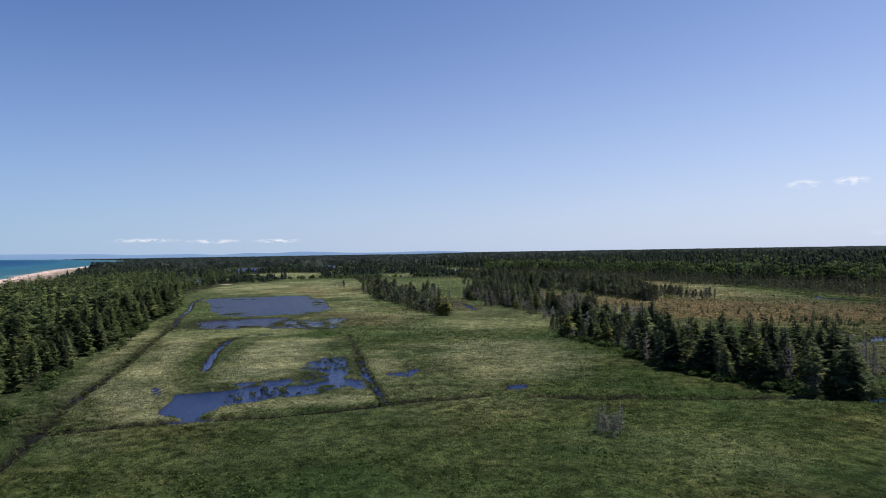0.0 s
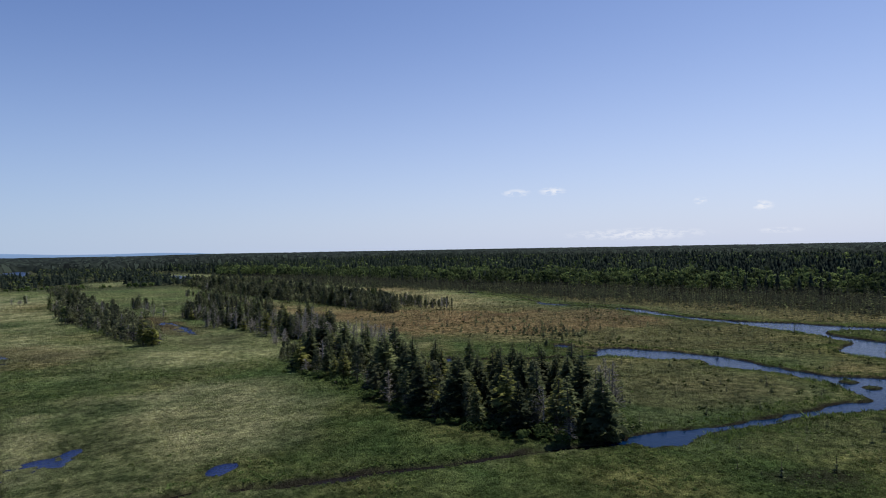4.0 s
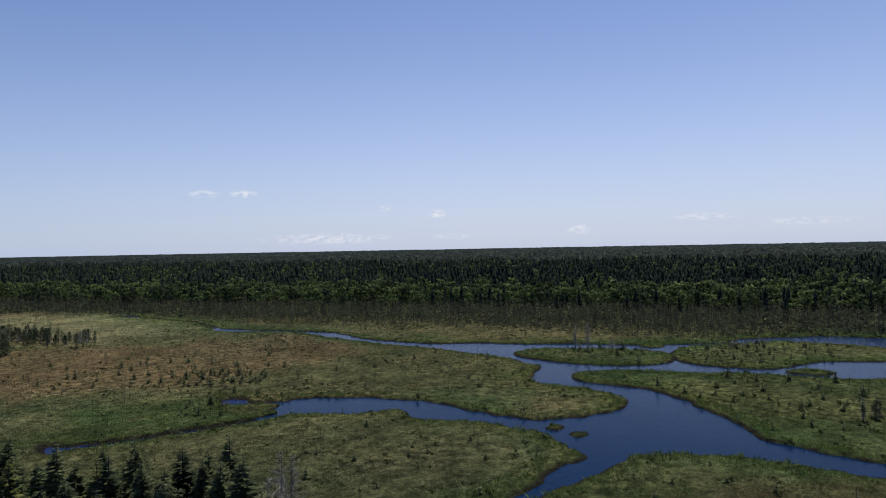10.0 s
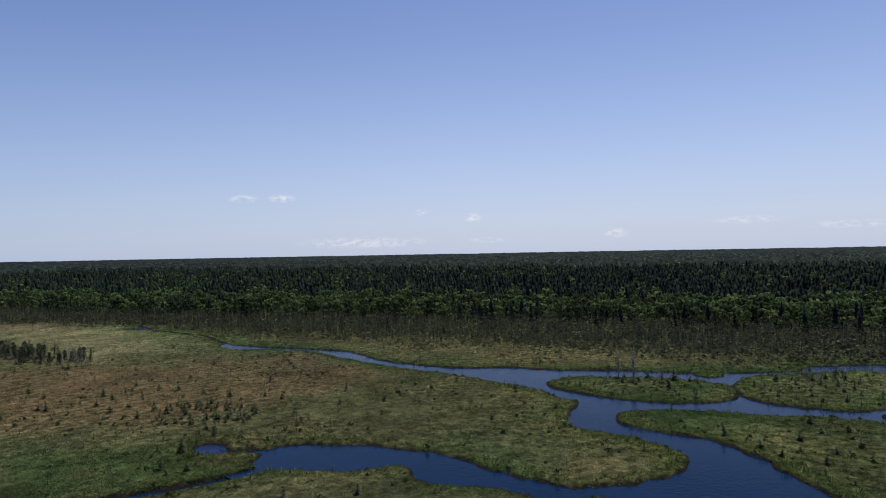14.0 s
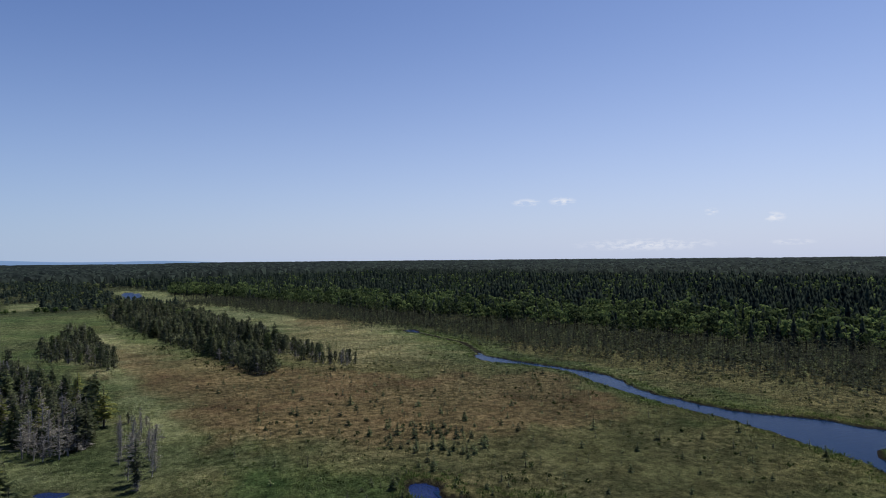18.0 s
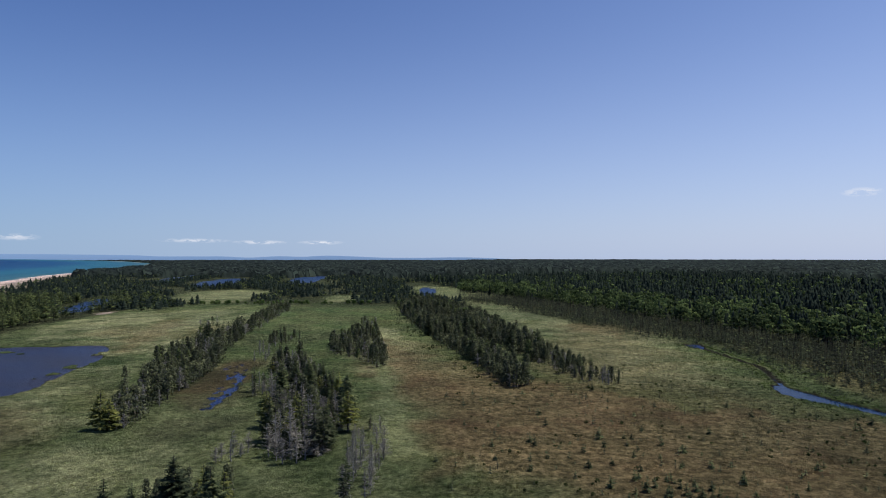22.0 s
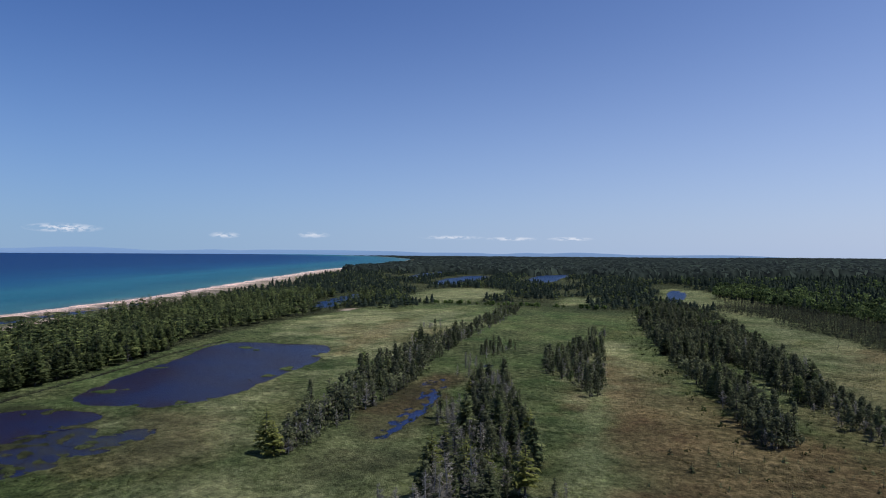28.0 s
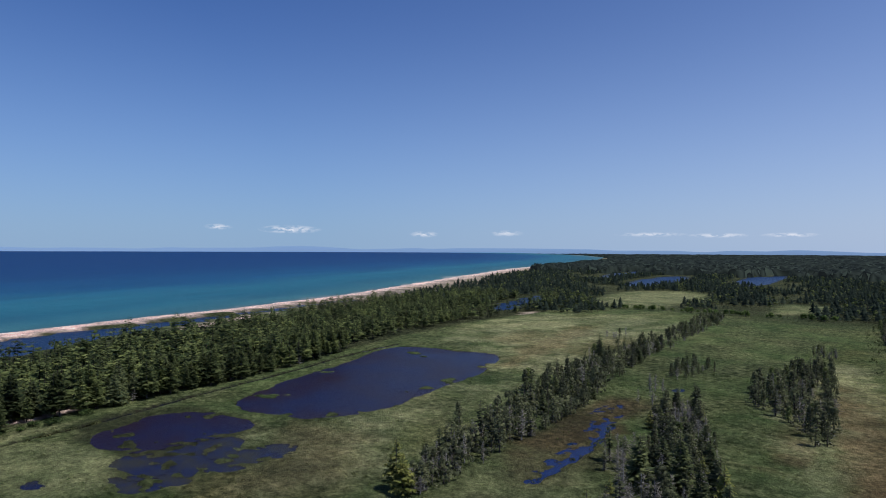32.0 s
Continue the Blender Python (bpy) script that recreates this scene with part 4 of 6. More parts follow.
def trunk(rng, height, r0, lean=0.02, sides=6):
    k = 5
    hs = np.linspace(-0.25, height, k)
    off = np.cumsum(rng.normal(size=(k, 2)) * lean * height / k, 0)
    off[0] = 0
    c = np.column_stack([off, hs])
    radius = r0 * (1 - 0.93 * np.clip(hs / height, 0, 1)) + 0.02
    ang = np.arange(sides) * 2 * np.pi / sides
    v = (c[:, None] + radius[:, None, None] * np.stack([np.cos(ang), np.sin(ang), 0 * ang], 1)[None]).reshape(-1, 3)
    i = np.arange(sides)
    f = []
    for a in range(k - 1):
        p, q = a * sides + i, a * sides + (i + 1) % sides
        f += [np.stack([p, q, q + sides], 1), np.stack([p, q + sides, p + sides], 1)]
    return v, np.concatenate(f)


def make_spruce(rng, height, reach, mat, n=210, bare=0.07, drop_out=0.0, twigs=5, droop=0.35, power=0.85, dry=0):
    """Parts of one spruce as (name, mesh)."""
    t = trunk(rng, height * 0.99, 0.012 * height + 0.03)
    parts = [("trunk", mesh_of("trunk", *t, [M_BARK]))]
    c = boughs(rng, n, height * bare, height, height, reach, power, droop, twigs, drop_out=drop_out, gap=0.034)
    parts.append(("crown", mesh_of("crown", *c, [mat])))
    if dry:
        parts.append(("branchwork", mesh_of("branchwork", *bare_twigs(rng, dry, height * 0.04, height * 0.6, reach * 0.9), [M_DRY])))
    return parts


def make_snag(rng, height, reach, twigs):
    return [("trunk", mesh_of("trunk", *trunk(rng, height, 0.011 * height + 0.035, 0.05), [M_GREY])),
            ("branchwork", mesh_of("branchwork", *bare_twigs(rng, twigs, height * 0.12, height * 0.98, reach, 0.5, 0.5, 0.035), [M_DRY]))]


def make_broadleaf(rng, height, reach, mat=None, clumps=420, leaf=0.42):
    lobes = [((0, 0, height * 0.7), reach * 0.75)]
    for _ in range(8):
        a, q = rng.random() * 6.28, reach * (0.35 + 0.35 * rng.random())
        lobes.append(((math.cos(a) * q, math.sin(a) * q, height * (0.42 + 0.42 * rng.random())), reach * (0.35 + 0.25 * rng.random())))
    tv, tf = trunk(rng, height * 0.7, 0.016 * height, 0.03)
    arms = rods(rng, [(0, 0, height * 0.3)] * len(lobes), [p for p, _ in lobes], 0.07, 0.03, 4)
    return [("trunk", mesh_of("trunk", *pile((tv, tf), arms), [M_BARK])), ("crown", mesh_of("crown", *leafy(rng, lobes, clumps, leaf), [mat or M_LEAF]))]


def make_cedar(rng, height, reach, mat, clumps=300, leaf=0.3, dry=0):
    lobes = []
    for k in range(11):
        u = (k + rng.random()) / 11
        a, q = rng.random() * 6.28, reach * 0.5 * rng.random() * (1.1 - u)
        lobes.append(((math.cos(a) * q, math.sin(a) * q, height * (0.12 + 0.8 * u)), reach * (0.28 + 0.5 * (1 - u) ** 0.7 * (0.7 + 0.5 * rng.random()))))
    parts = [("trunk", mesh_of("trunk", *trunk(rng, height * 0.97, 0.014 * height, 0.03), [M_BARK])),
             ("crown", mesh_of("crown", *leafy(rng, lobes, clumps, leaf), [mat]))]
    if dry:
        parts.append(("branchwork", mesh_of("branchwork", *bare_twigs(rng, dry, height * 0.1, height * 0.9, reach), [M_DRY])))
    return parts


def thing(name, parts, m, label, category, group):
    top = new(name)
    top.empty_display_size = 0.5
    for part_name, me in parts:
        ob = new(part_name, me)
        ob.parent = top
        if part_name == "branchwork":
            tagged(ob, "bare grey dead branches", kind="stuff")
    top.matrix_basis = m
    return tagged(top, label, category, group)


def scatter(rng, poly, spacing, limit=4000, grow=0.0):
    """Random places in an outline, no two nearer than the spacing."""
    poly = np.array(poly, float)
    (x0, y0), (x1, y1) = poly.min(0) - grow, poly.max(0) + grow
    n = int((x1 - x0) * (y1 - y0) / spacing ** 2 * 6) + 20
    px, py = x0 + rng.random(n) * (x1 - x0), y0 + rng.random(n) * (y1 - y0)
    ok = signed(poly, px, py) < grow + grow * wave(px, py, 9, 17)
    kept = {}
    out = []
    for a, b in zip(px[ok], py[ok]):
        key = (int(a // spacing), int(b // spacing))
        if all((a - c) ** 2 + (b - d) ** 2 > spacing ** 2 for i in (-1, 0, 1) for j in (-1, 0, 1) for c, d in kept.get((key[0] + i, key[1] + j), ())):
            kept.setdefault(key, []).append((a, b))
            out.append((a, b))
            if len(out) >= limit:
                break
    return np.array(out).reshape(-1, 2)


def grid_scatter(rng, x0, x1, y0, y1, spacing):
    gx, gy = np.meshgrid(np.arange(x0, x1, spacing), np.arange(y0, y1, spacing))
    jitter = spacing * 0.9
    return gx.ravel() + (rng.random(gx.size) - 0.5) * jitter, gy.ravel() + (rng.random(gx.size) - 0.5) * jitter


def joined(rng, name, templates, x, y, scale, mats, label, category, tall=None, sink=0.1, z=None, colors=()):
    """One mesh of many plants: each place gets a template, turned and scaled, with a tint of its own."""
    z = ground_height(x, y) - sink if z is None else z
    kind = rng.integers(0, len(templates), len(x))
    turn = rng.random(len(x)) * 2 * np.pi
    tall = scale if tall is None else tall
    vs, fs, ms, ts, base = [], [], [], [], 0
    carried = [(key, values, []) for key, values in colors]
    for k, pieces in enumerate(templates):
        at = np.nonzero(kind == k)[0]
        if not len(at):
            continue
        tv = np.concatenate([p[0] for p in pieces])
        tf, tm, off = [], [], 0
        for pv, pf, slot in pieces:
            tf.append(pf + off), tm.append(np.full(len(pf), slot))
            off += len(pv)
        tf, tm = np.concatenate(tf), np.concatenate(tm)
        c, s = np.cos(turn[at])[:, None], np.sin(turn[at])[:, None]
        sc = scale[at][:, None]
        vx = (tv[None, :, 0] * c - tv[None, :, 1] * s) * sc + x[at][:, None]
        vy = (tv[None, :, 0] * s + tv[None, :, 1] * c) * sc + y[at][:, None]
        vz = tv[None, :, 2] * tall[at][:, None] + z[at][:, None]
        vs.append(np.stack([vx, vy, vz], -1).reshape(-1, 3))
        fs.append((tf[None] + (base + np.arange(len(at)) * len(tv))[:, None, None]).reshape(-1, 3))
        ms.append(np.tile(tm, len(at)))
        ts.append(np.repeat(rng.random(len(at)), len(tv)))
        for _, values, kept in carried:
            kept.append(np.repeat(values[at], len(tv), 0))
        base += len(at) * len(tv)
    me = mesh_of(name, np.concatenate(vs), np.concatenate(fs), mats, np.concatenate(ms), (("tint", np.concatenate(ts)),),
                 [(key, np.concatenate(kept)) for key, _, kept in carried])
    return tagged(new(name, me), label, category, kind="stuff")


rng = np.random.default_rng(7)
TALL_SPRUCE = [make_spruce(rng, 11.5, 3.0, M_SPRUCE, 290, 0.03, twigs=8, droop=0.28), make_spruce(rng, 10.0, 3.1, M_SPRUCE, 280, 0.02, twigs=8, droop=0.2),
               make_spruce(rng, 12.5, 2.9, M_SPRUCE, 290, 0.06, 0.1, 8, droop=0.22), make_spruce(rng, 9.0, 2.8, M_SPRUCE, 250, 0.02, twigs=8),
               make_spruce(rng, 12.0, 2.6, M_SPRUCE, 230, 0.12, 0.3, 8, power=0.75, dry=50)]
FIR = [make_spruce(rng, 8.6, 2.4, M_BRIGHT, 170, 0.1, 0.2, 9, 0.12), make_spruce(rng, 9.4, 2.2, M_BRIGHT, 150, 0.2, 0.35, 9, 0.08, dry=40)]
HALF_DEAD = [make_spruce(rng, 9.0, 1.6, M_TAMARACK, 110, 0.3, 0.3, 6, power=0.6, dry=150), make_spruce(rng, 8.0, 1.4, M_TAMARACK, 90, 0.3, 0.4, 6, power=0.5, dry=170),
             make_spruce(rng, 10.0, 1.5, M_SPRUCE, 100, 0.4, 0.3, 6, power=0.55, dry=150), make_spruce(rng, 7.2, 1.5, M_TAMARACK, 70, 0.3, 0.5, 6, power=0.4, dry=190)]
TAMARACK = [make_cedar(rng, 9.6, 1.9, M_TAMARACK, 420, 0.24, 30), make_cedar(rng, 8.4, 2.0, M_TAMARACK, 420, 0.24, 20), make_cedar(rng, 10.4, 1.7, M_TAMARACK, 420, 0.23, 40)]
SNAG = [make_snag(rng, 7.5, 1.7, 120), make_snag(rng, 6.0, 1.8, 110), make_snag(rng, 8.5, 1.6, 120), make_snag(rng, 4.5, 1.6, 100), make_snag(rng, 5.5, 2.1, 130), make_snag(rng, 6.8, 1.2, 70)]
PINE = [make_spruce(rng, 12.0, 3.0, M_PINE, 190, 0.15, 0.1, 8, 0.12, 0.55), make_spruce(rng, 11.0, 2.6, M_PINE, 190, 0.08, 0.05, 8, 0.25, 0.65),
        make_spruce(rng, 13.0, 2.8, M_PINE, 190, 0.22, 0.1, 8, 0.1, 0.5)]
BOG = [make_spruce(rng, 2.3, 0.8, M_SPRUCE, 64, 0.03, 0, 4), make_spruce(rng, 1.8, 0.8, M_SPRUCE, 56, 0.02, 0, 4), make_spruce(rng, 3.0, 0.85, M_SPRUCE, 76, 0.04, 0, 4)]
CEDAR = [make_cedar(rng, 8.2, 2.3, M_TAMARACK, 400, 0.27), make_cedar(rng, 9.0, 2.0, M_TAMARACK, 380, 0.25, 60), make_cedar(rng, 7.4, 2.4, M_TAMARACK, 400, 0.27),
         make_cedar(rng, 8.4, 2.1, M_PINE, 400, 0.26)]
BROAD = [make_broadleaf(rng, 8.0, 2.7), make_broadleaf(rng, 6.5, 2.3)]

LABELS = {"spruce": "dark green spruce with dense drooping boughs on the marsh", "fir": "yellow-green fir with sunlit open boughs",
          "half": "half-dead spruce with grey bare lower branches", "tamarack": "soft olive-green tamarack in a wooded strip",
          "snag": "bare grey dead tree standing in the marsh", "pine": "dark green pine at the edge of the shore wood",
          "bog": "small stunted dark spruce on open bog", "cedar": "bushy olive-grey cedar in a wooded strip", "broad": "leafy green broadleaf tree among conifers"}
KINDS = {"spruce": (TALL_SPRUCE, "spruce_tree"), "fir": (FIR, "fir_tree"), "half": (HALF_DEAD, "half_dead_spruce"), "tamarack": (TAMARACK, "tamarack_tree"),
         "snag": (SNAG, "dead_tree"), "pine": (PINE, "pine_tree"), "bog": (BOG, "bog_spruce"), "cedar": (CEDAR, "cedar_tree"), "broad": (BROAD, "broadleaf_tree")}


def plant(kind, x, y, size, group):
    models, name = KINDS[kind]
    z = float(ground_height(np.array([x]), np.array([y]))[0]) - 0.08
    wide = size * (0.95 + 0.4 * rng.random())
    m = pose(x, y, z, rng.normal() * 1.5, rng.normal() * 1.5, rng.random() * 360) @ Matrix.Diagonal((wide, wide, size, 1))
    return thing(name, models[rng.integers(len(models))], m, LABELS[kind], "tree", group)


def grove(poly, spacing, mix, group, low=0.75, high=1.1, limit=400, grow=1.5, fade=0.0):
    """A group of trees: mix gives the share of each kind."""
    kinds, shares = zip(*mix)
    shares = np.array(shares) / sum(shares)
    for x, y in scatter(rng, smooth_line(poly, True, 1), spacing, limit, grow):
        swell = float(wave(np.array([x]), np.array([y]), 15, 24)[0])
        if grow > 1 and swell < -0.62:
            continue
        kind = kinds[rng.choice(len(kinds), p=shares)]
        if kind in ("snag", "half") and y > 290:
            luck = rng.random()
            if luck < 0.3:
                continue
            kind = "tamarack" if luck < 0.42 else kind
        plant(kind, x, y, (low + (high - low) * rng.random()) * (1 + 0.36 * swell) * (1 - fade * float(step(300, 560, y))), group)


# ---- the woods and trees, place by place ----
STAND = [(33, 180), (40, 164), (42.5, 143), (44, 128), (48, 120), (52, 111), (56, 104), (63, 98.5), (66.5, 103), (69, 115), (68, 128), (64, 136), (58, 147), (55, 160), (52, 172),
         (48, 183), (38, 185)]
POND_ROW = [(4, 237), (1, 250), (-4, 267), (-5, 286), (-9, 310), (-27, 365), (-38, 425), (-45, 470), (-60, 560), (-74, 600), (-86, 610), (-66, 520), (-52, 455), (-49, 390), (-36, 330), (-23, 298),
            (-11, 261), (-1, 236)]
MID_CLUMP = [(46, 216), (38, 236), (31, 263), (20, 295), (10, 318), (16, 330), (32, 300), (47, 262), (54, 240), (52, 220)]
SMALL_CLUMP = [(25, 350), (33, 346), (43, 327), (50, 318), (49, 330), (42, 354), (33, 408), (25, 425), (20, 398), (19, 374)]
LONG_STRIP = [(98, 420), (88, 500), (62, 590), (34, 640), (14, 640), (24, 560), (42, 480), (60, 408), (74, 396), (84, 409)]
FRONT_STRAND = [(60, 410), (66, 385), (75, 361), (85, 331), (91, 299), (93, 292), (97, 288), (100, 296), (98, 309), (93, 331), (85, 360), (73, 402)]
BACK_STRAND = [(80, 418), (85, 407), (94, 383), (100.5, 355), (106, 336), (109, 339), (107, 354), (104, 376), (100, 406), (95, 436)]
SIDE_STRIP = [(126, 294), (116, 309), (107, 336), (104, 380), (105, 408), (109, 410), (110, 368), (118, 330), (127, 298)]

grove(STAND, 3.0, [("spruce", 6), ("half", 1.6), ("fir", 0.7), ("snag", 0.9), ("tamarack", 0.8)], "spruce stand by the stream", 0.55, 0.98)
grove([(32, 185), (46, 185), (47, 194), (40, 197), (33, 195)], 2.7, [("tamarack", 3), ("spruce", 1.4), ("fir", 1), ("half", 1)], "spruce stand by the stream", 0.5, 0.75, 22, 0.2)
for x, y, kind, size in ((63, 101.5, "spruce", 0.72), (55, 111, "fir", 1.05), (57, 106, "half", 0.8), (59.5, 104, "half", 0.75), (74, 110.5, "snag", 1.0),
                         (75.2, 110, "snag", 0.9), (73.2, 110.8, "spruce", 0.45), (78, 117, "snag", 1.05), (79.4, 116.4, "snag", 0.95), (37, 175, "spruce", 0.9), (46, 130, "spruce", 1.0), (47, 125, "fir", 1.0),
                         (50, 119, "spruce", 1.05), (70, 116, "spruce", 0.8), (57.8, 131, "spruce", 0.92), (61, 134, "spruce", 0.85), (63.3, 131, "spruce", 0.98), (65, 124.5, "spruce", 0.86), (66, 128, "spruce", 0.9), (68.6, 122.5, "spruce", 0.95),
                         (70.2, 119.5, "spruce", 0.8), (71.8, 117.6, "spruce", 0.92), (59, 139, "spruce", 0.8), (56, 140, "fir", 0.95), (61, 127, "fir", 1.05), (71, 108.6, "snag", 1.15), (-1.5, 235.0, "fir", 1.15), (2, 238, "half", 0.7), (55.2, 238.1, "fir", 1.0), (35.3, 240.2, "fir", 0.95), (0.9, 234.3, "fir", 0.9), (47.4, 238.5, "fir", 0.8)):
    plant(kind, x, y, size, "spruce stand by the stream")
grove(POND_ROW, 3.6, [("spruce", 1.0), ("half", 2.6), ("cedar", 2.4), ("tamarack", 1.8), ("snag", 3.0)], "tree row beside the big pond", 0.35, 1.0, fade=0.4)
grove([(4, 236), (0, 250), (-5, 262), (-11, 262), (-1, 236)], 2.3, [("snag", 4), ("half", 2)], "tree row beside the big pond", 0.5, 0.95, 40, 0.3)
grove(MID_CLUMP, 2.8, [("spruce", 2.2), ("half", 3.2), ("cedar", 1.4), ("snag", 3.4), ("fir", 0.5), ("tamarack", 2.0)], "clump in the middle of the marsh", 0.4, 0.9)
grove([(46, 214), (41, 224), (43, 234), (50, 236), (53, 226), (51, 216)], 2.4, [("snag", 5), ("half", 1)], "clump in the middle of the marsh", 0.7, 1.1, 40, 0.6)
grove([(10, 318), (20, 296), (28, 300), (24, 318), (15, 331)], 2.6, [("snag", 3), ("half", 1)], "clump in the middle of the marsh", 0.6, 0.9, 24, 0.2)
grove(SMALL_CLUMP, 3.0, [("half", 3), ("cedar", 1.4), ("snag", 3.4), ("tamarack", 1.2)], "small dry clump", 0.45, 0.85)
grove(LONG_STRIP, 4.6, [("cedar", 3.2), ("tamarack", 3.0), ("half", 0.9), ("spruce", 0.7), ("broad", 0.5), ("snag", 0.5)], "long wooded strip", 0.6, 1.0, 300)
grove(FRONT_STRAND, 3.4, [("cedar", 2.6), ("tamarack", 3.0), ("half", 1.8), ("spruce", 0.8), ("snag", 1.2)], "long wooded strip", 0.6, 1.0, 300)
grove(BACK_STRAND, 3.2, [("cedar", 3.2), ("tamarack", 3.0), ("half", 1.4), ("spruce", 0.9), ("snag", 0.9)], "long wooded strip", 0.55, 0.95, 300)
grove([(91, 302), (93, 291), (98, 288), (100, 297), (96, 310)], 2.4, [("half", 2), ("snag", 2), ("tamarack", 1.5)], "long wooded strip", 0.6, 0.9, 30, 0.4)
grove(SIDE_STRIP, 2.3, [("half", 3), ("cedar", 1.4), ("snag", 2.6)], "narrow strip of thin trees", 0.4, 0.66)
grove([(62, 190), (67, 190), (69, 205), (64, 238), (58, 240), (60, 220)], 2.6, [("snag", 6), ("half", 1)], "dead trees on the marsh", 0.4, 0.75, 60, 0.3)
grove([(18, 270), (23, 272), (22, 284), (17, 284)], 2.6, [("snag", 4), ("half", 1)], "dead trees on the marsh", 0.5, 0.8, 60, 0.3)
grove([(33, 214), (39, 214), (38, 224), (33, 222)], 2.8, [("snag", 4)], "dead trees on the marsh", 0.45, 0.7, 60, 0.3)
grove([(-12, 376), (-6, 370), (1, 384), (-6, 406), (-15, 396)], 2.8, [("half", 3), ("snag", 2), ("tamarack", 1)], "dead trees on the marsh", 0.5, 0.85, 60, 0.3)
grove([(-6, 345), (-1, 345), (-2, 352), (-6, 352)], 2.2, [("half", 1), ("snag", 2)], "dead trees on the marsh", 0.6, 0.9, 60, 0.3)
grove([(16, 450), (25, 455), (18, 480), (12, 478)], 3.2, [("half", 3), ("snag", 3)], "dead trees on the marsh", 0.6, 1.0, 60, 0.3)
grove([(-2, 325), (3, 322), (4, 332), (-1, 334)], 3.0, [("snag", 3), ("half", 1)], "dead trees on the marsh", 0.6, 0.8, 60, 0.3)
grove([(-80, 450), (-70, 448), (-70, 462), (-80, 462)], 4.0, [("snag", 3)], "dead trees on the marsh", 0.6, 0.8, 60, 0.3)
grove([(19.5, 79.5), (23, 79.5), (23, 82), (19.5, 82)], 1.0, [("snag", 1)], "dead saplings in the sedge", 0.4, 0.6, 9, 0.2)
grove([(208, 150), (215, 140), (221, 128), (215, 127), (205, 142)], 4.5, [("bog", 2), ("snag", 1)], "trees on the stream islands", 0.8, 1.3, 60, 0.2)
grove([(234, 105), (249, 96), (251, 104), (240, 110)], 2.2, [("half", 3), ("snag", 3)], "trees on the stream islands", 0.28, 0.5, 60, 0.2)
grove([(164, 66), (166, 60), (172, 56), (180, 57), (174, 67)], 2.4, [("snag", 3), ("half", 2)], "trees on the stream islands", 0.45, 0.6, 60, 0.2)


def thicket(height, reach, n):
    """Dry brush and young growth under the trees."""
    return [(*bare_twigs(rng, n, 0.1, height, reach, 0.3, 0.5, 0.02), 0), (*leafy(rng, [((0, 0, height * 0.45), reach * 0.8)], n, 0.3), 1)]


ux, uy = [], []
for poly in (STAND, POND_ROW, MID_CLUMP, SMALL_CLUMP, SIDE_STRIP):
    spots = scatter(rng, smooth_line(poly, True, 1), 2.6, 420, 0.6)
    ux.append(spots[:, 0]), uy.append(spots[:, 1])
ux, uy = np.concatenate(ux), np.concatenate(uy)
size = 0.5 + 0.8 * rng.random(len(ux)) ** 1.5
joined(rng, "grove_undergrowth", [thicket(2.6, 1.1, 13), thicket(1.7, 1.2, 11), thicket(4.2, 0.9, 15), thicket(5.2, 0.8, 16)], ux, uy, size, [M_DRY, M_TAMARACK],
       "dry brush and young growth under the trees", "undergrowth")

# shore wood: its front rows as single trees
front = SHORE_FRONT[1:9]
for k in range(230):
    s = rng.random() * (len(front) - 1)
    i = int(s)
    x, y = front[i] + (front[i + 1] - front[i]) * (s - i)
    plant("pine" if rng.random() < 0.6 else ("spruce" if rng.random() < 0.6 else ("cedar" if rng.random() < 0.6 else "half")), x - 1.5 - 13 * rng.random() ** 1.3, y + rng.normal(), 0.5 + 0.5 * rng.random(), "front of the shore wood")


def low_conifer(height, reach, n, mat_slot, power=0.8, bare=0.06, twigs=1, thick=0.1):
    t = rods(rng, [(0, 0, -0.2)], [(0, 0, height)], thick + 0.08 * thick * height, 0.02, 3)
    c = boughs(rng, n, height * bare, height, height, reach, power, 0.3, twigs, 0.42)
    return [(*t, 0), (*c, mat_slot)]


def layered_pine(height, reach, n, gap=0.085):
    t = rods(rng, [(0, 0, -0.2)], [(0, 0, height * 0.97)], 0.16, 0.03, 3)
    return [(*t, 0), (*boughs(rng, n, height * 0.16, height, height, reach, 0.55, 0.06, 2, 0.36, gap=gap), 1)]


def low_broad(height, reach, clumps, leaf=0.85):
    lobes = [((0, 0, height * 0.74), reach * 0.72)]
    for _ in range(6):
        a, q = rng.random() * 6.28, reach * (0.4 + 0.3 * rng.random())
        lobes.append(((math.cos(a) * q, math.sin(a) * q, height * (0.4 + 0.42 * rng.random())), reach * (0.4 + 0.2 * rng.random())))
    return [(*rods(rng, [(0, 0, -0.2)], [(0, 0, height * 0.6)], 0.18, 0.08, 4), 0), (*leafy(rng, lobes, clumps, leaf), 1)]


def low_pine(height, reach, clumps, leaf=0.55):
    lobes = []
    for k in range(8):
        u = (k + rng.random()) / 8
        a, q = rng.random() * 6.28, reach * 0.55 * rng.random() * (1.2 - u)
        lobes.append(((math.cos(a) * q, math.sin(a) * q, height * (0.14 + 0.8 * u)), reach * (0.28 + 0.5 * (1 - u) ** 0.8)))
    return [(*rods(rng, [(0, 0, -0.2)], [(0, 0, height * 0.9)], 0.18, 0.05, 4), 0), (*leafy(rng, lobes, clumps, leaf), 1)]


